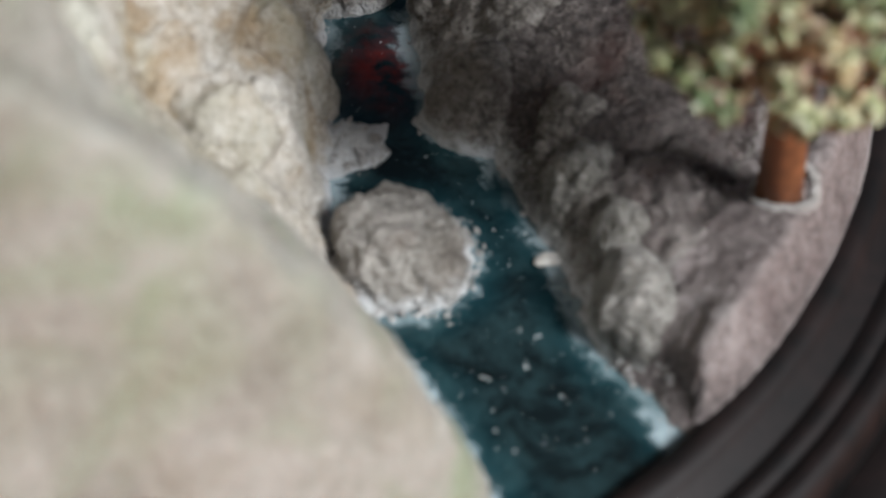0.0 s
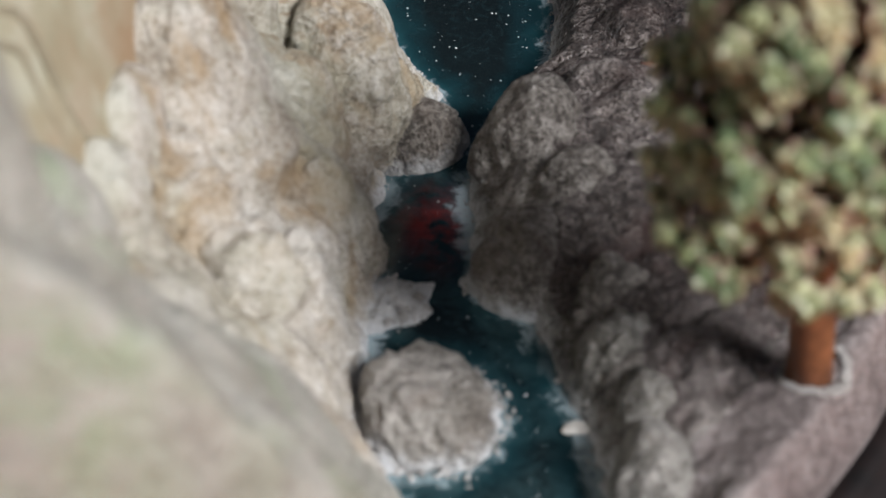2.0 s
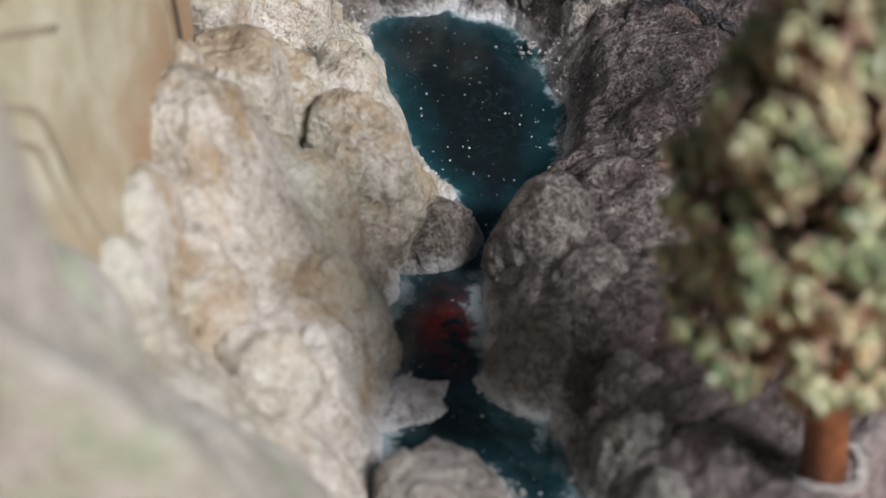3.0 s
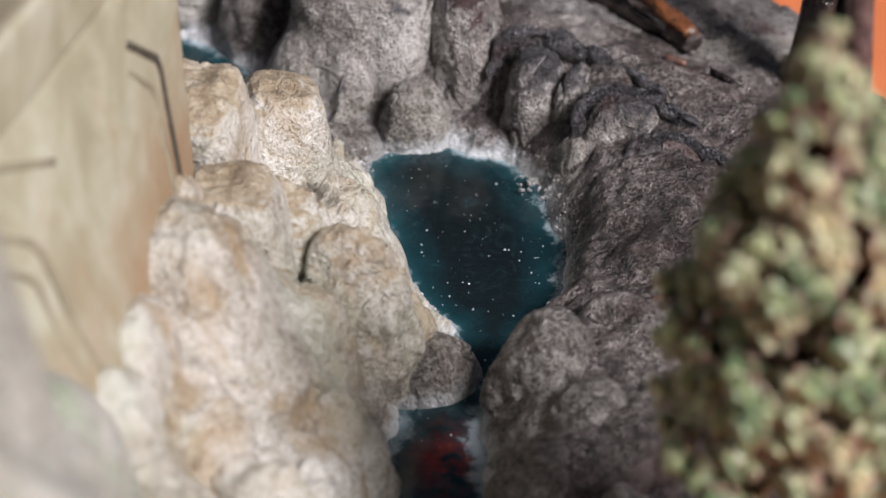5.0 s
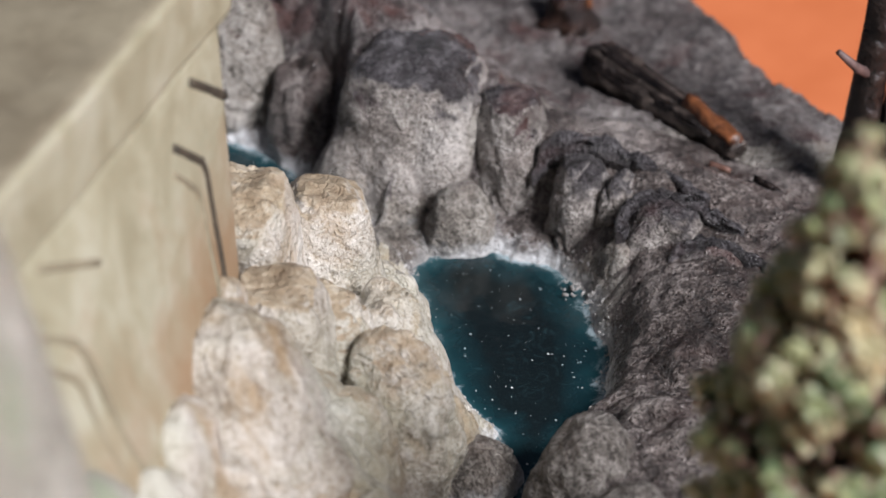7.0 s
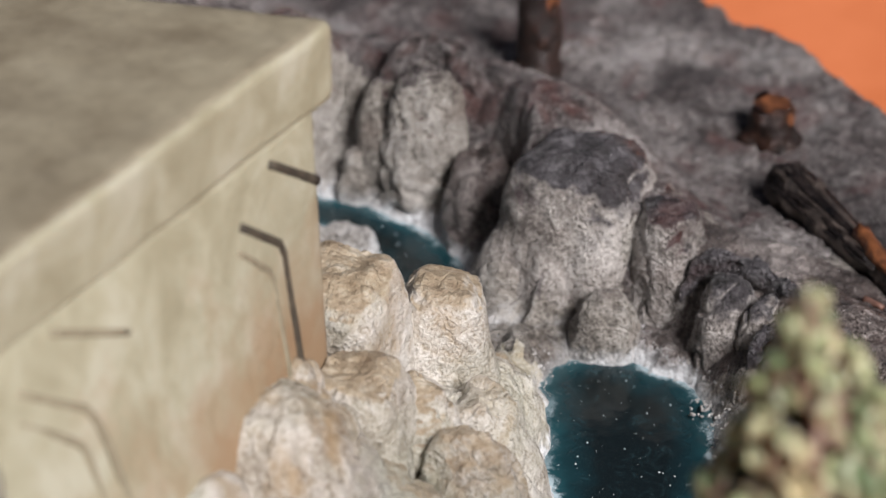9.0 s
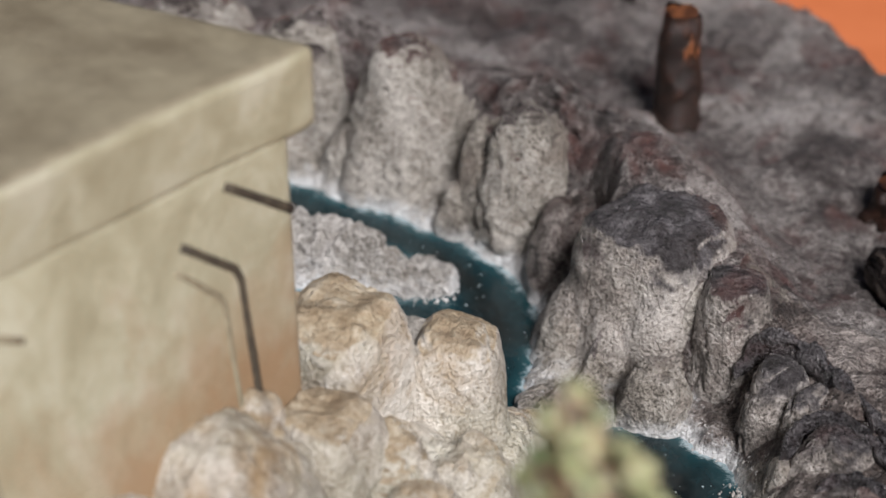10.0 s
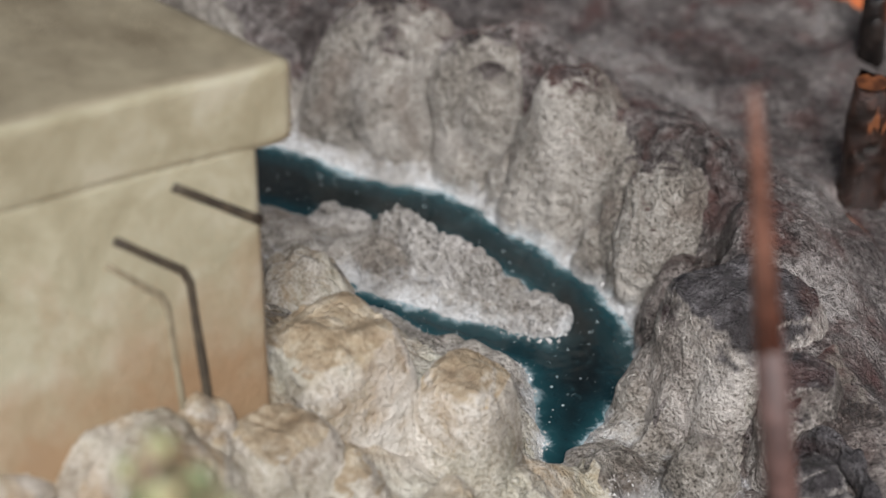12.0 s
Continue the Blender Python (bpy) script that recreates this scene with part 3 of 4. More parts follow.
rock(0.155, 1.962, 0.02, 0.058, 0.056, 0.076, 0, 30, DUSK, GREY_LABEL, 0.10, fine=5, boxy=0.95, lumps=4, tall=1.0)
rock(0.105, 1.885, 0.01, 0.054, 0.056, 0.076, 0, 31, DUSK, "round grey boulder beside the narrow water", 0.08, fine=5, boxy=1.0, lumps=4, tall=1.0, flare=0.25)
rock(0.178, 1.812, 0.02, 0.034, 0.034, 0.072, 0, 32, DUSK, GREY_LABEL, 0.10, fine=5, boxy=0.95, lumps=5, tall=1.0)
rock(0.182, 1.745, 0.0, 0.036, 0.055, 0.080, -25, 33, SLATE, "sharp-crested grey rock facing the water", 0.10, fine=5, lumps=3, tall=1.6, flare=0.5)
rock(0.205, 1.578, 0.01, 0.036, 0.056, 0.085, 15, 34, SLATE, "oval grey boulder on the bank below the tree", 0.06, fine=5, boxy=0.95, lumps=3, tall=1.3, flare=0.4)
rock(0.205, 1.660, 0.0, 0.034, 0.045, 0.085, 10, 94, SLATE, GREY_LABEL, 0.08, fine=5, lumps=3, tall=1.4, flare=0.4)
rock(0.275, 1.715, 0.0, 0.080, 0.060, 0.090, -20, 35, REDBLACK, "flat dark hump of rock below the little tree", 0.10, lumps=5, tall=0.9)
rock(0.068, 1.868, 0.0, 0.034, 0.018, 0.018, -35, 55, FOAMY, "low foam-white rock at the water's edge")
# between the two pools
rock(-0.010, 2.092, 0.0, 0.054, 0.042, 0.056, 25, 36, GREY, "rounded rock wedged between the two pools", 0.08, boxy=1.0, fine=5, lumps=3, tall=1.0, flare=0.2)
rock(-0.045, 2.115, 0.03, 0.040, 0.040, 0.07, 0, 37, TAN, TAN_LABEL, lumps=12, lump=0.4, tall=1.2)
# cliff below the wall
LUMPY = dict(rough=0.16, fine=5, boxy=0.85, lumps=22, lump=0.34, tall=1.3, flare=0.3, melt=0.10, wrinkle=1.4, cone=0.15)
rock(-0.090, 2.085, 0.09, 0.055, 0.055, 0.105, 0, 40, TAN, TAN_LABEL, **LUMPY)
rock(-0.110, 2.205, 0.06, 0.055, 0.075, 0.10, 0, 41, TAN, TAN_LABEL, **LUMPY)
rock(-0.186, 2.330, 0.05, 0.054, 0.058, 0.201, 15, 42, TAN, "tall cream boulder with a smooth rounded head", 0.05, boxy=0.55, fine=5, lumps=0, flare=0.8, melt=0.12, wrinkle=0.8, cone=0.42, top=0.80, bump=False, lean=(3, 5), more=((0.030, -0.020, 0.02, 0.040, 2.2),))
rock(-0.125, 2.335, 0.01, 0.056, 0.066, 0.100, 10, 43, TAN, TAN_LABEL, 0.10, fine=5, lumps=5, tall=1.6, flare=0.5, melt=0.10, wrinkle=1.5)
rock(-0.266, 2.240, 0.15, 0.062, 0.070, 0.159, -8, 44, TAN, "squarish cream boulder with an ochre top against the wall's foot", 0.04, boxy=0.42, fine=5, top=0.80, lumps=0, flare=0.35, wrinkle=0.8, bump=False, lean=(7, 3), cone=0.30)
rock(-0.208, 2.095, 0.140, 0.056, 0.066, 0.128, 0, 45, TAN, TAN_LABEL, 0.06, fine=5, boxy=0.55, lumps=2, lump=0.6, tall=1.6, melt=0.12, wrinkle=0.9, cone=0.40, top=0.86)
rock(-0.155, 2.005, 0.08, 0.072, 0.066, 0.10, 0, 46, TAN, TAN_LABEL, **LUMPY)
rock(-0.205, 1.925, 0.14, 0.070, 0.065, 0.09, 0, 47, TAN, TAN_LABEL, **LUMPY)
rock(-0.245, 1.935, 0.195, 0.078, 0.100, 0.130, 0, 48, TAN, "large rounded cream boulder at the foot of the wall", 0.08, fine=5, boxy=0.9, lumps=20, lump=0.32, tall=1.1, melt=0.14, wrinkle=1.2, cone=0.5)
rock(-0.165, 2.13, 0.12, 0.050, 0.055, 0.10, 0, 49, TAN, TAN_LABEL, **LUMPY)
rock(-0.130, 1.905, 0.05, 0.066, 0.062, 0.09, 0, 50, TAN, TAN_LABEL, **LUMPY)
rock(-0.170, 1.735, 0.11, 0.055, 0.060, 0.08, 0, 51, TAN, TAN_LABEL, **LUMPY)
rock(-0.125, 1.765, 0.06, 0.035, 0.045, 0.095, 0, 52, TAN, TAN_LABEL, **LUMPY)
rock(-0.235, 1.785, 0.17, 0.055, 0.060, 0.08, 0, 53, TAN, TAN_LABEL, **LUMPY)
rock(-0.052, 1.842, 0.0, 0.054, 0.030, 0.015, 25, 54, FOAMY, "low crumbly rock edged with foam", 0.22, fine=5, lumps=20, lump=0.34, tall=0.8, wrinkle=1.5)
# pinnacle that closes the building's near end
rock(-0.482, 1.31, 0.40, 0.215, 0.20, 0.66, 0, 71, PALE, "tall pale rock pinnacle beside the building", 0.10, fine=5, name="rock_pinnacle", bump=False, lumps=5)
rock(-0.38, 1.53, 0.24, 0.12, 0.11, 0.22, 0, 72, PALE, "pale rock shoulder beside the building", lumps=6, melt=0.15)
rock(-0.285, 1.80, 0.22, 0.055, 0.080, 0.10, 0, 73, TAN, "brownish rubble block at the foot of the wall", lumps=12, lump=0.4, tall=1.2)
rock(-0.265, 2.03, 0.20, 0.045, 0.070, 0.10, 0, 74, TAN, "brownish rubble block at the foot of the wall", lumps=10, lump=0.4, tall=1.2)
rock(-0.300, 1.69, 0.24, 0.060, 0.070, 0.09, 0, 75, TAN, "brownish rubble block at the foot of the wall", lumps=10, lump=0.4, tall=1.2)
# long reef in the upper river
RUGGED = dict(rough=0.25, name="reef_rock", fine=5, lumps=26, lump=0.55, tall=1.4, flare=0.3, wrinkle=2.6, melt=0.03)
rock(-0.50, 2.690, 0.0, 0.080, 0.022, 0.072, 0, 60, REEF, "long pale reef of rock in the upper river", **RUGGED)
rock(-0.60, 2.700, 0.0, 0.062, 0.023, 0.076, -10, 61, REEF, "long pale reef of rock in the upper river", **RUGGED)
rock(-0.70, 2.690, 0.0, 0.060, 0.030, 0.042, 10, 62, REEF, "long pale reef of rock in the upper river", **RUGGED)
rock(-0.395, 2.710, 0.0, 0.042, 0.030, 0.030, 20, 63, REEF, "low foamy tip of the reef", 0.14, name="reef_rock", lumps=6, lump=0.5, tall=1.0, wrinkle=1.6)
rock(-0.60, 2.51, 0.03, 0.06, 0.05, 0.07, 0, 64, TAN, TAN_LABEL, lumps=10, lump=0.4, tall=1.2)

# ---- ground and water ----
STEP = 0.0048
ground = grid_mesh("ground", np.arange(-1.84, 0.76, STEP), np.arange(1.0, 3.72, STEP), ground_height,
                   lambda x, y: np.hypot(x - CENTRE.x, y - CENTRE.y) < rim(x, y) + 0.08, GREY)
tagged(ground, "sculpted rocky ground of the diorama, grey and cream", "ground", kind="structure")
ground.data.materials.append(TAN)
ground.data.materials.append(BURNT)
ground.data.materials.append(PALE)
ground.data.materials.append(PLATEAU)
ground.data.materials.append(RIMROCK)
ground.data.materials.append(DUSK)
ground.data.materials.append(REDBLACK)
centres = np.empty(len(ground.data.polygons) * 3)
ground.data.polygons.foreach_get("center", centres)
centres = centres.reshape(-1, 3) / S
cx, cy = centres[:, 0], centres[:, 1]
ragged = 0.10 * fractal(cx, cy, 9.0, 4)
slots = ((tan_side(cx, cy) > 0.5) & (cy < 2.53)).astype(int)
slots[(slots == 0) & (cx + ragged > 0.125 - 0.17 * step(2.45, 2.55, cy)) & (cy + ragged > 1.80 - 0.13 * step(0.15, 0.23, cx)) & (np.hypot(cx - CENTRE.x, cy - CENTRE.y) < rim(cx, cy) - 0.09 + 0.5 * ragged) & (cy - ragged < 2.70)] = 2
# Ground in the same gap: shade and dark paint in one dark ellipse.
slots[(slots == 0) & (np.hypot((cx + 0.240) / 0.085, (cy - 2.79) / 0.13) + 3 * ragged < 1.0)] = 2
slots[(slots == 1) & (cy + 0.1 * ragged < 1.56)] = 3
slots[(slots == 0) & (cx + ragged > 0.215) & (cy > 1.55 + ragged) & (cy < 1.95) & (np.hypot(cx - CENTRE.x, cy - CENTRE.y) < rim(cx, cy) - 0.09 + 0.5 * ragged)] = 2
slots[(slots == 0) & (cx + ragged > 0.20) & (cy > 1.42) & (cy < 1.62 + ragged) & (np.hypot(cx - CENTRE.x, cy - CENTRE.y) < rim(cx, cy) - 0.09 + 0.5 * ragged)] = 4
slots[(slots != 1) & (slots != 3) & (cx > 0.18) & (cy < 2.2) & (np.hypot(cx - CENTRE.x, cy - CENTRE.y) > rim(cx, cy) - 0.085 + 0.3 * ragged)] = 5
slots[(slots != 1) & (tan_side(cx, cy) < 0.5) & (cy + 0.5 * ragged > 2.56) & (river(cx, cy) > 0.085 + 0.4 * ragged) & ((cx < 0.02) | (cy + ragged > 2.70))] = 4
slots[(slots == 0) & (tan_side(cx, cy) < 0.5) & (cy < 2.38)] = 6
# Dark ellipse behind the tree: black paint with the tree's shade coloured in.
slots[(tan_side(cx, cy) < 0.5) & (np.hypot((cx - 0.285) / 0.075, (cy - 1.83) / 0.13) + 4 * ragged < 1.0)] = 7
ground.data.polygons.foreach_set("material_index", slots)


def water_values(x, y):
    red = np.exp(-(((x - 0.015) / 0.035) ** 2 + ((y - 1.965) / 0.045) ** 2))
    isle = (np.hypot((x + 0.002) / 0.070, (y - 1.692) / 0.072) - 1) * 0.07
    return np.stack([np.minimum(-river(x, y), isle + 0.004), red, step(2.2, 2.1, y)], -1)


water = grid_mesh("water", np.arange(-1.3, 0.40, STEP), np.arange(1.1, 2.95, STEP), lambda x, y: 0 * x,
                  lambda x, y: (river(x, y) < 0.03) & (np.hypot(x - CENTRE.x, y - CENTRE.y) < rim(x, y) + 0.006), WATER, water_values)
tagged(water, "dark teal resin river with brushed foam at its banks", "water", kind="structure")


# ---- the walled building ----
# the building stands slightly askew to the river
def skewed(v):
    """The wall's foot follows the river; its head swings back, so the face is battered."""
    back = 2.15 - v.y
    return Vector((v.x - back * (0.05 + 0.21 * min(1, max(0, (v.z - 0.27) / 0.27))), v.y, v.z + 0.05 * back * (v.z > 0.4)))


def slab_box(x0, x1, y0, y1, z0, z1, bevel, wobble, seed, cuts=14):
    """A worn block: subdivided, bevelled and slightly uneven."""
    bm = bmesh.new()
    bmesh.ops.create_cube(bm, size=1.0)
    bmesh.ops.scale(bm, vec=(x1 - x0, y1 - y0, z1 - z0), verts=bm.verts)
    bmesh.ops.translate(bm, vec=((x0 + x1) / 2, (y0 + y1) / 2, (z0 + z1) / 2), verts=bm.verts)
    bmesh.ops.bevel(bm, geom=bm.edges[:], offset=bevel, segments=3, profile=0.6, affect="EDGES")
    for axis, n in ((0, cuts), (1, cuts * 2), (2, 6)):
        lo, hi = ((x0, x1), (y0, y1), (z0, z1))[axis]
        for k in range(1, n):
            co, no = Vector((0, 0, 0)), Vector((0, 0, 0))
            co[axis], no[axis] = lo + (hi - lo) * k / n, 1
            bmesh.ops.bisect_plane(bm, geom=bm.verts[:] + bm.edges[:] + bm.faces[:], plane_co=co, plane_no=no)
    off = Vector((seed, seed * 2, 0))
    for v in bm.verts:
        v.co = skewed(v.co) + wobble * noise.noise_vector(v.co * 7 + off) + 0.4 * wobble * noise.noise_vector(v.co * 23 + off)
    return bm


house = thing("ruin_house", (-0.50, 1.70, 0.20), "pale olive plaster building with a flat overhanging roof slab", "building")
part("wall", slab_box(-0.80, -0.246, 1.42, 2.128, 0.10, 0.540, 0.010, 0.0015, 2), WALL, house, "pale olive wall stained brown at its foot")
part("roof_slab", slab_box(-0.85, -0.2440, 1.42, 2.165, 0.530, 0.622, 0.015, 0.0025, 4), WALL, house, "thick worn roof slab with rounded edges")


def rod(points, radius, sides=8, wobble=0.0, seed=0, taper=1.0):
    """A round bar along a line of points."""
    bm = bmesh.new()
    rings = []
    pts = [Vector(p) for p in points]
    a = None
    for i, p in enumerate(pts):
        d = (pts[min(i + 1, len(pts) - 1)] - pts[max(i - 1, 0)]).normalized()
        a = (a - d * a.dot(d)).normalized() if a else d.orthogonal().normalized()
        b = d.cross(a)
        r = radius * (1 + (taper - 1) * i / max(1, len(pts) - 1))
        ring = []
        for k in range(sides):
            w = 2 * math.pi * k / sides
            rr = r * (1 + wobble * noise.noise(Vector((math.cos(w) * 1.7, math.sin(w) * 1.7, i * 0.45 + seed * 5))))
            ring.append(bm.verts.new(p + (a * math.cos(w) + b * math.sin(w)) * rr))
        rings.append(ring)
    for r0, r1 in zip(rings, rings[1:]):
        for k in range(sides):
            bm.faces.new((r0[k], r0[(k + 1) % sides], r1[(k + 1) % sides], r1[k]))
    bm.faces.new(rings[0][::-1])
    bm.faces.new(rings[-1])
    bmesh.ops.recalc_face_normals(bm, faces=bm.faces)
    return bm


def line(a, b, n):
    return [tuple(Vector(a).lerp(Vector(b), k / n)) for k in range(n + 1)]


WX = -0.2488


def carved(points, radius, seed):
    return rod([tuple(skewed(Vector(p))) for p in points], radius, 8, 0.15, seed)


for dy, dz, tone, thin_by in ((-0.012, 0.0, GROOVE, 0.9), (-0.36, 0.02, FAINT, 0.7)):
    part("groove", carved(line((WX, 2.050 + dy, 0.518 + dz * 0.3), (WX, 2.138 + dy, 0.456 + dz), 6), 0.0064 * thin_by, 0), tone, house, "dark carved line in the plaster")
    part("groove", carved(line((WX, 1.985 + dy, 0.482 + dz), (WX, 2.050 + dy, 0.430 + dz), 4) + line((WX, 2.056 + dy, 0.415 + dz), (WX, 2.062 + dy, 0.25), 6), 0.0064 * thin_by, 1), tone, house, "dark carved line in the plaster")
    part("groove", carved(line((WX, 1.972 + dy, 0.462 + dz), (WX, 2.024 + dy, 0.412 + dz), 4) + line((WX, 2.028 + dy, 0.400 + dz), (WX, 2.032 + dy, 0.25), 6), 0.0052 * thin_by, 2), FAINT, house, "faint carved line in the plaster")


# ---- the little tree ----
def tree():
    base, tip = Vector((0.346, 1.653, 0.070)), Vector((0.270, 1.530, 0.788))
    ob = thing("tree", base, "small conical model tree with fleshy green and tan leaves", "tree")
    axis = tip - base
    pts = [tuple(base + axis * k / 10 + Vector((0.010, 0.012, 0)) * math.sin(k / 10 * math.pi)) for k in range(10)]
    part("trunk", rod(pts, 0.0225, 14, 0.12, 3, 0.45), TRUNK, ob, "smooth reddish brown wooden trunk")
    turns = [2 * math.pi * k / 30 for k in range(31)]
    ring = [(base.x + 0.002 + 0.030 * math.cos(w), base.y + 0.028 * math.sin(w)) for w in turns]
    bm = rod([(x, y, float(ground_height(np.array(x), np.array(y))) - 0.001) for x, y in ring], 0.0050, 8, 0.8, 2)
    part("collar", bm, REEF, ob, "pale paste ring round the trunk's foot")
    rng = random.Random(4)
    side, other = axis.orthogonal().normalized(), None
    other = axis.normalized().cross(side)
    unit = bmesh.new()
    bmesh.ops.create_icosphere(unit, subdivisions=2, radius=1.0)
    ball = [v.co.copy() for v in unit.verts]
    tris = [[v.index for v in f.verts] for f in unit.faces]
    unit.free()
    co, faces, tips = [], [], []
    twigs = []
    for n in range(540):
        deep = n % 4 == 3
        u = 0.385 + 0.600 * (1 - math.sqrt(1 - (n + rng.random()) / 540))
        wide = float(np.interp(u, (0.385, 0.41, 0.46, 0.56, 0.68, 0.82, 1.0), (0.065, 0.118, 0.140, 0.118, 0.088, 0.052, 0.010)))
        wide *= 0.80 + 0.12 * math.sin(u * 46) + 0.26 * rng.random()
        a = n * 2.39996 + 0.6 * rng.random()
        r = wide * (0.62 if deep else 0.96)
        out = side * math.cos(a) + other * math.sin(a)
        c = base + axis * u + out * r
        facing = (out + axis.normalized() * (0.55 * rng.random() + 0.1) + side * rng.uniform(-0.3, 0.3)).normalized()
        m1 = facing.orthogonal().normalized()
        m2 = facing.cross(m1)
        if n % 8 == 0:
            twigs.append((base + axis * max(0.1, u - 0.05), c))
        size = (0.0115 + 0.0060 * rng.random()) * (1.0 if u < 0.8 else 0.75)
        for k in range(11):
            ring = 0 if k == 0 else (1 if k < 5 else 2)
            w = k * 2.4 + 0.5 * rng.random()
            spread = (0.0, 0.55, 1.05)[ring] * (0.9 + 0.3 * rng.random())
            d = ((m1 * math.cos(w) + m2 * math.sin(w)) * spread + facing * (1.0, 0.75, 0.25)[ring]).normalized()
            e2 = (facing - d * facing.dot(d))
            e2 = e2.normalized() if e2.length > 0.05 else d.orthogonal().normalized()
            e1 = d.cross(e2)
            o = c + d * size * (0.35, 0.50, 0.72)[ring] - facing * size * 0.25 * ring
            long, thick = size * (0.50 + 0.16 * rng.random()), size * (0.40 + 0.16 * rng.random())
            start = len(co)
            for b in ball:
                co.append((o + d * b.z * long + e1 * b.x * thick + e2 * b.y * thick * 0.55 - base) * S)
                # Inner clusters turn browner: shade of the crown's gaps put into the colour.
                tips.append((0.25, 0.55, 0.80)[ring] * (0.5 + 0.5 * b.z) + (0.15 if deep else 0.0))
            faces += [[start + i for i in t] for t in tris]
    me = bpy.data.meshes.new("crown")
    me.from_pydata([tuple(v) for v in co], [], faces)
    me.shade_smooth()
    me.materials.append(LEAF)
    layer = me.attributes.new("tip", "FLOAT", "POINT")
    layer.data.foreach_set("value", np.array(tips, np.float32))
    crown = new("crown", me)
    crown.parent = ob
    tagged(crown, "dense clumps of fleshy green, tan and rosy leaves", kind="stuff")
    for a, b in twigs:
        part("branch", rod(line(a, b, 3), 0.0042, 5, 0.2, 1, 0.5), PINK, ob)
    return ob


tree()


# ---- burnt wood ----
def stump(x, y, z, radius, height, seed, label, lean=0.01):
    ob = thing("tree_stump", (x, y, z), label, "stump", "burnt stumps")
    pts = [(x + lean * k / 8 * height, y, z - 0.02 + (height + 0.02) * k / 8) for k in range(9)]
    bm = rod(pts, radius * 1.12, 22, 0.30, seed, 0.74)
    top = z + height
    for v in bm.verts:
        if v.co.z > top - 0.012:
            v.co.z += 0.018 * noise.noise(Vector((v.co.x, v.co.y, seed)) * 60)
        if v.co.z < z + 0.015:
            d = Vector((v.co.x - x, v.co.y - y, 0))
            v.co += d * 0.25
    part("bark", bm, STUMPBARK, ob, "blackened glossy reddish bark")
    for start, span in ((-1.0, 1.1), (1.2, 0.6)):
        bm = bmesh.new()
        rows = []
        for i in range(9):
            w = start + span * i / 8
            low = height * (0.70 + 0.40 * noise.noise(Vector((w * 2.2, seed, 0.3))))
            row = []
            for j in range(5):
                h = low + (height - low) * j / 4
                r = radius * (1 - 0.2 * h / height) * (1.05 + 0.06 * noise.noise(Vector((w * 3, h * 60, seed))))
                row.append(bm.verts.new((x + lean * h + math.cos(w) * r, y + math.sin(w) * r, z + h)))
            rows.append(row)
        for r0, r1 in zip(rows, rows[1:]):
            for j in range(4):
                bm.faces.new((r0[j], r1[j], r1[j + 1], r0[j + 1]))
        part("bare_wood", bm, RUST, ob, "raw orange wood where the bark is gone")
    bm = bmesh.new()
    bmesh.ops.create_circle(bm, cap_ends=True, segments=16, radius=radius * 0.74)
    bmesh.ops.translate(bm, vec=(x + lean * height, y, top + 0.004), verts=bm.verts)
    part("cut_face", bm, RUST, ob, "splintered orange end grain")
    return ob


stump(-0.228, 3.150, 0.045, 0.030, 0.165, 2, "tall burnt stump with an orange splintered top")
stump(0.112, 3.030, 0.040, 0.034, 0.055, 5, "short burnt stump with orange end grain")

lie = [float(ground_height(np.array(x), np.array(y))) for x, y in ((0.150, 2.875), (0.312, 2.650))]
log = thing("burnt_log", (0.233, 2.788, lie[0]), "charred log lying on grey ground, orange wood showing at one end", "log")
part("bark", rod(line((0.150, 2.875, lie[0] + 0.026), (0.312, 2.650, lie[1] + 0.022), 22), 0.031, 22, 0.45, 3, 0.40), LOGBARK, log, "black furrowed bark")
part("bare_wood", rod(line((0.255, 2.730, lie[1] + 0.044), (0.311, 2.650, lie[1] + 0.030), 7), 0.013, 9, 0.6, 2, 0.8), RUST, log, "raw orange wood at the broken end")
for k in range(9):
    w = 0.5 + 0.28 * k
    side_out = Vector((0.81, 0.59, 0)) * math.cos(w) + Vector((0, 0, 1)) * math.sin(w)
    p0, p1 = Vector((0.152, 2.872, lie[0] + 0.026)) + side_out * 0.030, Vector((0.289, 2.683, lie[1] + 0.022)) + side_out * 0.016
    part("bark_strip", rod([tuple(p0.lerp(p1, j / 7) + 0.003 * noise.noise_vector(Vector((k, j * 0.8, 0)))) for j in range(8)], 0.0045, 6, 0.5, k, 0.7), CHAR if k % 3 else LOGBARK, log)

dead = thing("dead_tree", (0.45, 2.62, 0.05), "thin blackened dead tree trunk with pinkish twigs", "tree")
part("trunk", rod([(0.440, 2.600, 0.03), (0.450, 2.605, 0.12), (0.462, 2.60, 0.28), (0.47, 2.60, 0.45), (0.476, 2.59, 0.62)], 0.026, 12, 0.25, 2, 0.55), CHAR, dead, "glossy black burnt trunk")
part("limb", rod([(0.47, 2.605, 0.06), (0.500, 2.61, 0.2), (0.520, 2.62, 0.4), (0.53, 2.63, 0.6)], 0.020, 10, 0.25, 4, 0.6), CHAR, dead)
part("twig", rod([(0.462, 2.60, 0.21), (0.435, 2.575, 0.235), (0.410, 2.56, 0.265)], 0.008, 8, 0.2, 1, 0.5), PINK, dead, "broken pinkish twig")

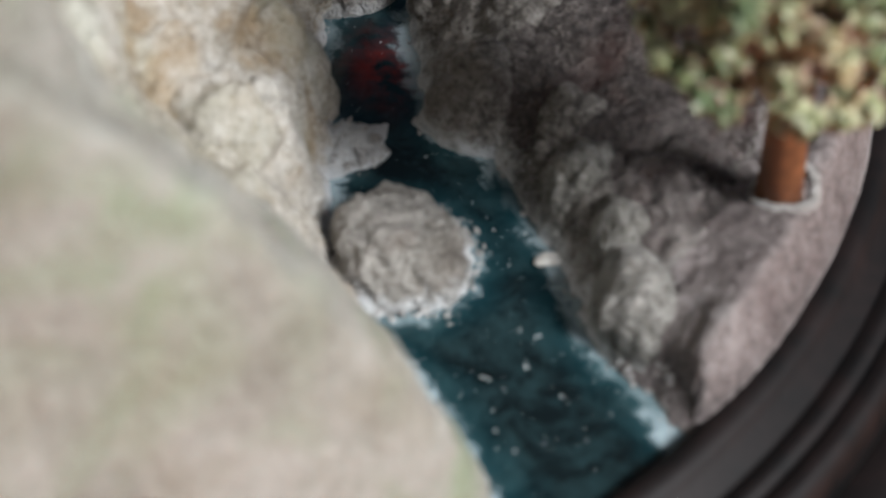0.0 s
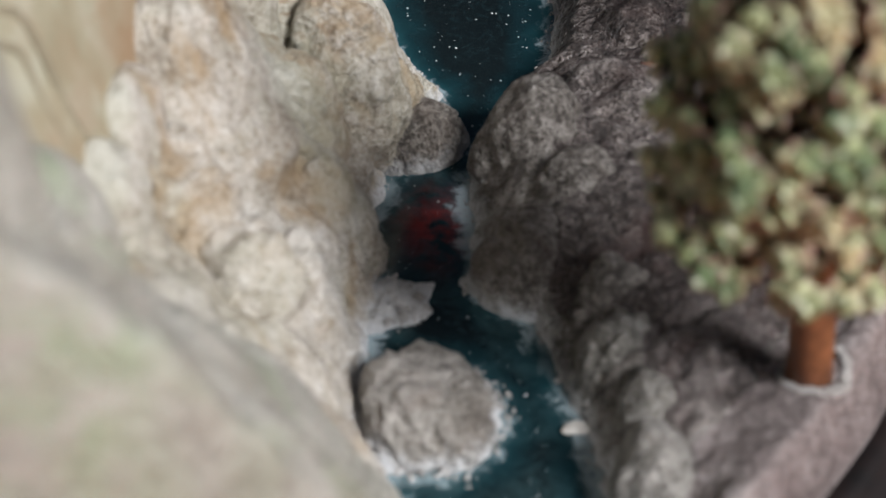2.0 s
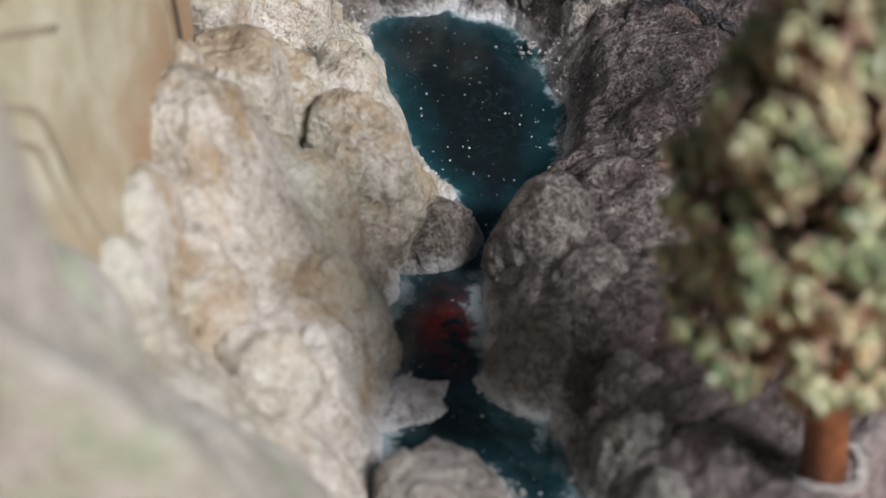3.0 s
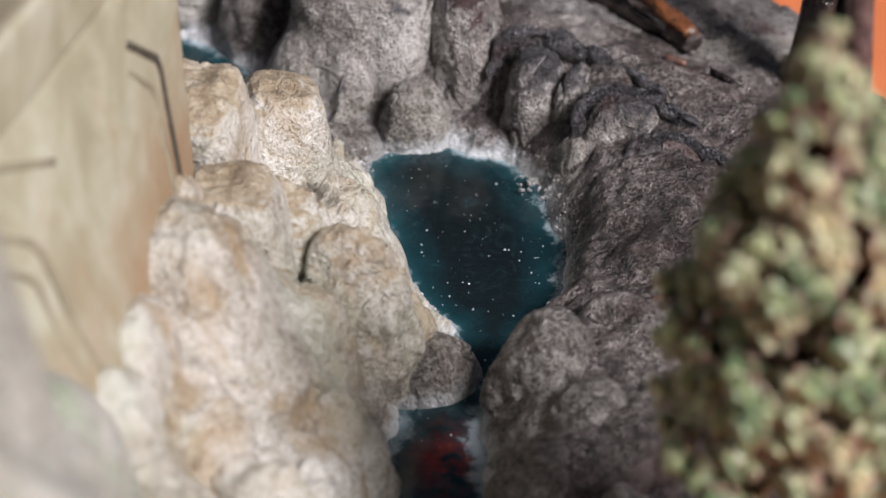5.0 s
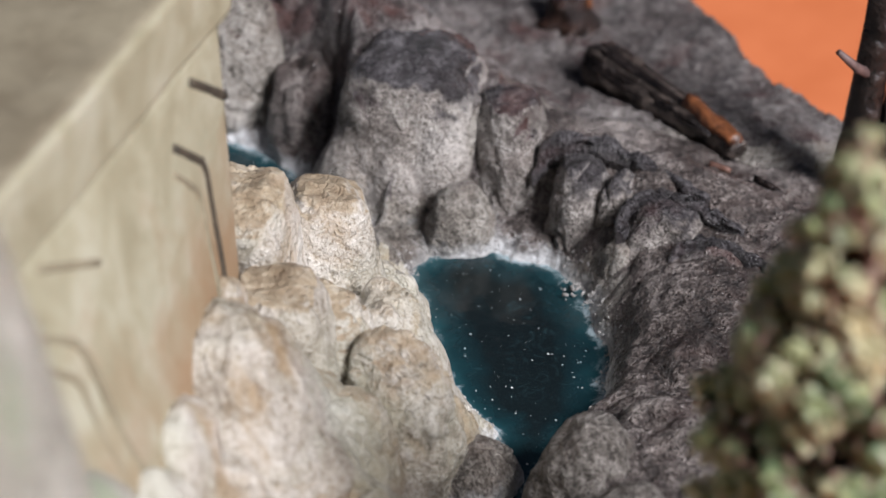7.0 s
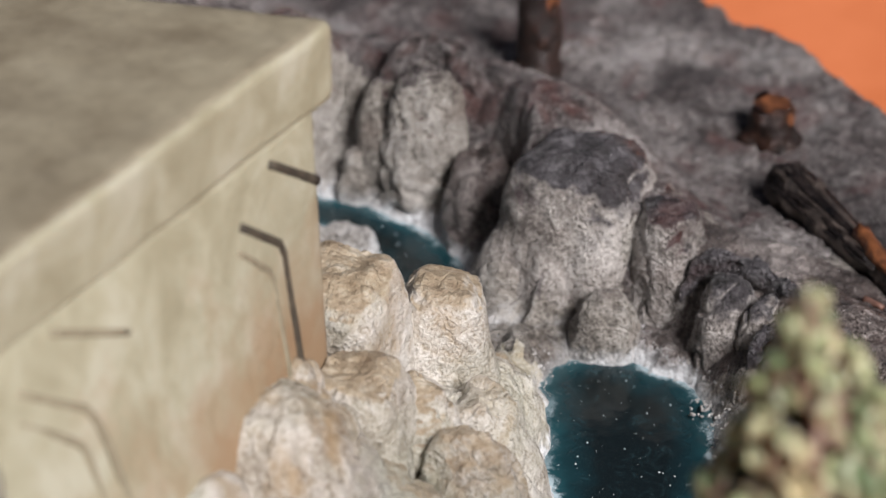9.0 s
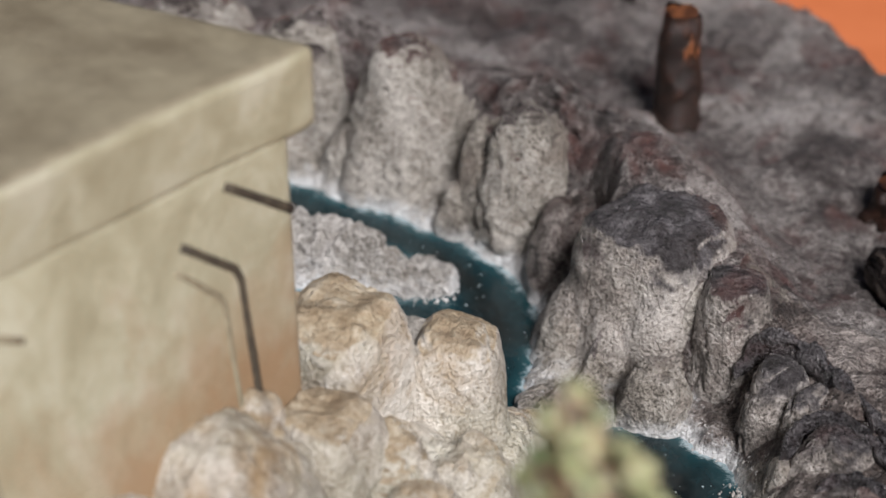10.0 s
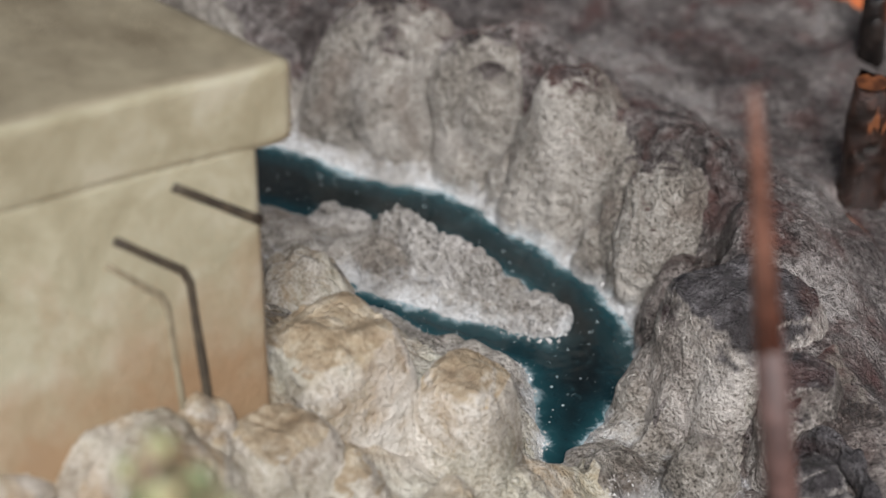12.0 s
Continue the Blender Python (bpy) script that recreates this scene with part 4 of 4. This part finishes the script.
thin = thing("dead_sapling", (0.425, 2.088, 0.09), "thin leafless sapling with pinkish and orange bark", "tree")
part("stem", rod([(0.445, 2.088, 0.05), (0.428, 2.078, 0.2), (0.406, 2.068, 0.38), (0.394, 2.056, 0.52), (0.382, 2.044, 0.64)], 0.016, 10, 0.25, 3, 0.75), PINK, thin)
part("tip", rod([(0.382, 2.044, 0.635), (0.376, 2.036, 0.72), (0.370, 2.028, 0.80), (0.366, 2.022, 0.86)], 0.0120, 9, 0.3, 4, 0.25), DULL, thin, "bare brownish tip")

far_dead = thing("dead_tree", (-0.43, 3.47, 0.03), "thin blackened dead tree trunk standing at the far edge", "tree")
part("trunk", rod([(-0.43, 3.47, 0.02), (-0.432, 3.475, 0.15), (-0.44, 3.48, 0.35), (-0.44, 3.48, 0.55)], 0.020, 12, 0.25, 5, 0.6), CHAR, far_dead, "glossy black burnt trunk")

lie = [float(ground_height(np.array(x), np.array(y))) + 0.003 for x, y in ((-0.205, 3.085), (-0.148, 3.055))]
chip = part("wood_chip", rod(line((-0.205, 3.085, lie[0]), (-0.148, 3.055, lie[1]), 4), 0.0045, 6, 0.3, 2, 0.5), DULL)
tagged(chip, "brownish splinter of wood on the ground beside a stump", "wood chip")

for (x, y, z, a, half, tone, words) in ((0.285, 2.590, 0.108, -30, 0.013, DULL, "flat reddish wood chip on the burnt ground"), (0.238, 2.130, 0.100, 15, 0.013, DULL, "flat reddish wood chip on the burnt ground"), (0.340, 2.550, 0.104, -50, 0.022, CHAR, "short black charred twig on the burnt ground"),
                                        (0.205, 2.500, 0.118, 10, 0.030, CHAR, "short black charred twig on the burnt ground")):
    d = Vector((math.cos(radians(a)), math.sin(radians(a)), 0)) * half
    c = Vector((x, y, float(ground_height(np.array(x), np.array(y))) + 0.003))
    tagged(part("wood_chip", rod(line(c - d, c + d, 4), 0.006, 7, 0.5, a, 0.6), tone), words, "wood chip")

# ---- small things on the water ----
flake = bmesh.new()
bmesh.ops.create_icosphere(flake, subdivisions=3, radius=1.0)
for v in flake.verts:
    v.co = Vector((v.co.x * 0.015, v.co.y * 0.009 - 22 * (v.co.x * 0.015) ** 2, v.co.z * 0.003 + 0.002))
tagged(part("shell", flake, SHELL, at=(0.140, 1.676, 0.002)), "small white shell fragment at the water's edge", "shell")

rng = random.Random(8)
bm = bmesh.new()
count = 0
while count < 540:
    x, y = rng.uniform(-0.9, 0.25), rng.uniform(1.3, 2.9)
    d = float(river(np.array(x), np.array(y)))
    if d < -0.012 and rng.random() < (0.45 if y < 1.75 else 0.3 if y > 2.2 else 0.2):
        r = 0.0004 + 0.0012 * rng.random() ** 4
        bmesh.ops.create_icosphere(bm, subdivisions=1, radius=r, matrix=Matrix.Translation((x, y, 0.0006)) @ Matrix.Diagonal((1, 1, 0.4, 1)))
        count += 1
tagged(part("foam_flecks", bm, SPECK), "tiny white foam flecks scattered over the dark water", "foam", kind="stuff")


rng = random.Random(21)
bm = bmesh.new()
unit = bmesh.new()
bmesh.ops.create_icosphere(unit, subdivisions=1, radius=1.0)
shape = [v.co.copy() for v in unit.verts]
tris = [[v.index for v in f.verts] for f in unit.faces]
unit.free()
xs = np.random.RandomState(3).uniform((-1.0, 1.3), (0.40, 2.98), (90000, 2))
ds = river(xs[:, 0], xs[:, 1])
near = xs[(ds > -0.005) & (ds < 0.018) & (np.hypot(xs[:, 0] - CENTRE.x, xs[:, 1] - CENTRE.y) < rim(xs[:, 0], xs[:, 1]) - 0.01)]
hs = ground_height(near[:, 0], near[:, 1])
co, faces = [], []
for (x, y), h in list(zip(near, hs))[:4600]:
    r = 0.0006 + 0.0013 * rng.random() ** 3
    turn = Euler((rng.random() * 6, rng.random() * 6, rng.random() * 6)).to_matrix()
    at = Vector((x, y, max(h, 0.0) + r * 0.2))
    k0 = len(co)
    co += [tuple((at + turn @ Vector((v.x * r * 1.5, v.y * r, v.z * r * 0.7)) * (0.55 + 0.8 * rng.random())) * S) for v in shape]
    faces += [[k0 + i for i in f] for f in tris]
me = bpy.data.meshes.new("shore_crumbs")
me.from_pydata(co, [], faces)
me.materials.append(CRUMB)
tagged(new("shore_crumbs", me), "pale crumbs of grit and foam paste along the waterline", "gravel", kind="stuff")

# thicker paste along the bank below the tree
bank = [(x, y, h) for (x, y), h in zip(near, hs) if x > 0.02 and 1.50 < y < 1.90]
co, faces = [], []
for x, y, h in bank[:420]:
    if 0.5 + 0.5 * math.sin(y * 63.0 + 1.2 * math.sin(y * 151.0)) < rng.random() * 0.9:
        continue
    r = 0.0010 + 0.0022 * rng.random() ** 2
    turn = Euler((rng.random() * 6, rng.random() * 6, rng.random() * 6)).to_matrix()
    at = Vector((x, y, max(h, 0.0) + r * 0.15))
    k0 = len(co)
    co += [tuple((at + turn @ Vector((v.x * r * 1.5, v.y * r, v.z * r * 0.7)) * (0.55 + 0.8 * rng.random())) * S) for v in shape]
    faces += [[k0 + i for i in f] for f in tris]
me = bpy.data.meshes.new("foam_crust")
me.from_pydata(co, [], faces)
me.shade_smooth()
me.materials.append(CRUMB)
tagged(new("foam_crust", me), "crumbly white foam paste along the bank below the tree", "foam", kind="stuff")


# thick white foam paste on the low rocks
crusts = ((-0.002, 1.692, 0.070, 0.072, 420, 0, 360, "crumbly white foam paste round the island rock"), (-0.050, 1.845, 0.046, 0.030, 260, 0, 360, "crumbly white foam paste on a low rock"),
          (0.068, 1.868, 0.030, 0.016, 90, 0, 360, "crumbly white foam paste on a low rock"), (-0.395, 2.700, 0.045, 0.030, 130, 0, 360, "crumbly white foam paste on the reef's tip"),
          (0.040, 2.358, 0.120, 0.122, 190, -12, 62, "crumbly white foam paste along the pool's bank"))
for cx0, cy0, ax, ay, amount, a0, a1, words in crusts:
    co, faces = [], []
    for k in range(amount):
        w = radians(rng.uniform(a0, a1))
        out = 1.0 + rng.gauss(0.0, 0.10)
        r = (0.0010 + 0.0024 * rng.random() ** 2) * (1.0 if ax > 0.035 else 0.55)
        at = Vector((cx0 + ax * out * math.cos(w), cy0 + ay * out * math.sin(w), 0.001 + max(0.0, 1.10 - out) * 0.10 * rng.random()))
        turn = Euler((rng.random() * 6, rng.random() * 6, rng.random() * 6)).to_matrix()
        k0 = len(co)
        co += [tuple((at + turn @ Vector((v.x * r * 1.5, v.y * r, v.z * r * 0.7)) * (0.55 + 0.8 * rng.random())) * S) for v in shape]
        faces += [[k0 + i for i in f] for f in tris]
    me = bpy.data.meshes.new("foam_crust")
    me.from_pydata(co, [], faces)
    me.shade_smooth()
    me.materials.append(CRUMB)
    tagged(new("foam_crust", me), words, "foam", kind="stuff")


# ---- plinth and table ----
def lathe(profile, segments=160, sink=0.0):
    bm = bmesh.new()
    dips = [0.12 * float(step(15, 40, w) + 1 - step(-140, -110, w)) for w in [(360 * k / segments + 180) % 360 - 180 for k in range(segments)]]
    rings = [[bm.verts.new((CENTRE.x + r * math.cos(2 * math.pi * k / segments), CENTRE.y + r * math.sin(2 * math.pi * k / segments), z - sink * dips[k])) for k in range(segments)] for r, z in profile]
    for r0, r1 in zip(rings, rings[1:]):
        for k in range(segments):
            bm.faces.new((r0[k], r0[(k + 1) % segments], r1[(k + 1) % segments], r1[k]))
    bm.faces.new(rings[-1])
    bm.faces.new(rings[0][::-1])
    bmesh.ops.recalc_face_normals(bm, faces=bm.faces)
    return bm


profile = [(r + RADIUS - 1.18, z) for r, z in [(1.0, -0.06), (1.14, -0.06), (1.16, 0.015), (1.175, 0.022), (1.19, 0.012), (1.198, -0.004), (1.212, -0.006), (1.216, -0.013), (1.220, -0.007), (1.235, -0.009), (1.240, -0.020), (1.244, -0.012), (1.262, -0.018), (1.27, -0.045),
           (1.31, -0.06), (1.36, -0.10), (1.39, -0.15), (1.40, -0.20), (1.40, -0.34), (1.38, -0.36), (1.0, -0.36)]]
plinth = thing("round_plinth", (CENTRE.x, CENTRE.y, -0.36), "dark turned wooden plinth with grooved rim under the diorama", "plinth")
part("rim", lathe(profile[:14] + [(RADIUS + 0.09, -0.07), (RADIUS - 0.18, -0.07)], sink=1.0), PLINTH, plinth, "grooved dark rim")
part("body", lathe([(RADIUS - 0.18, -0.072), (RADIUS + 0.088, -0.072)] + profile[14:], sink=0.5), PLINTH, plinth, "smooth dark side")
bm = bmesh.new()
bmesh.ops.create_grid(bm, x_segments=8, y_segments=8, size=6.0)
bmesh.ops.translate(bm, vec=(0, 3, -0.362), verts=bm.verts)
tagged(part("table_top", bm, ORANGE), "plain bright orange tabletop cloth", "table", kind="structure")
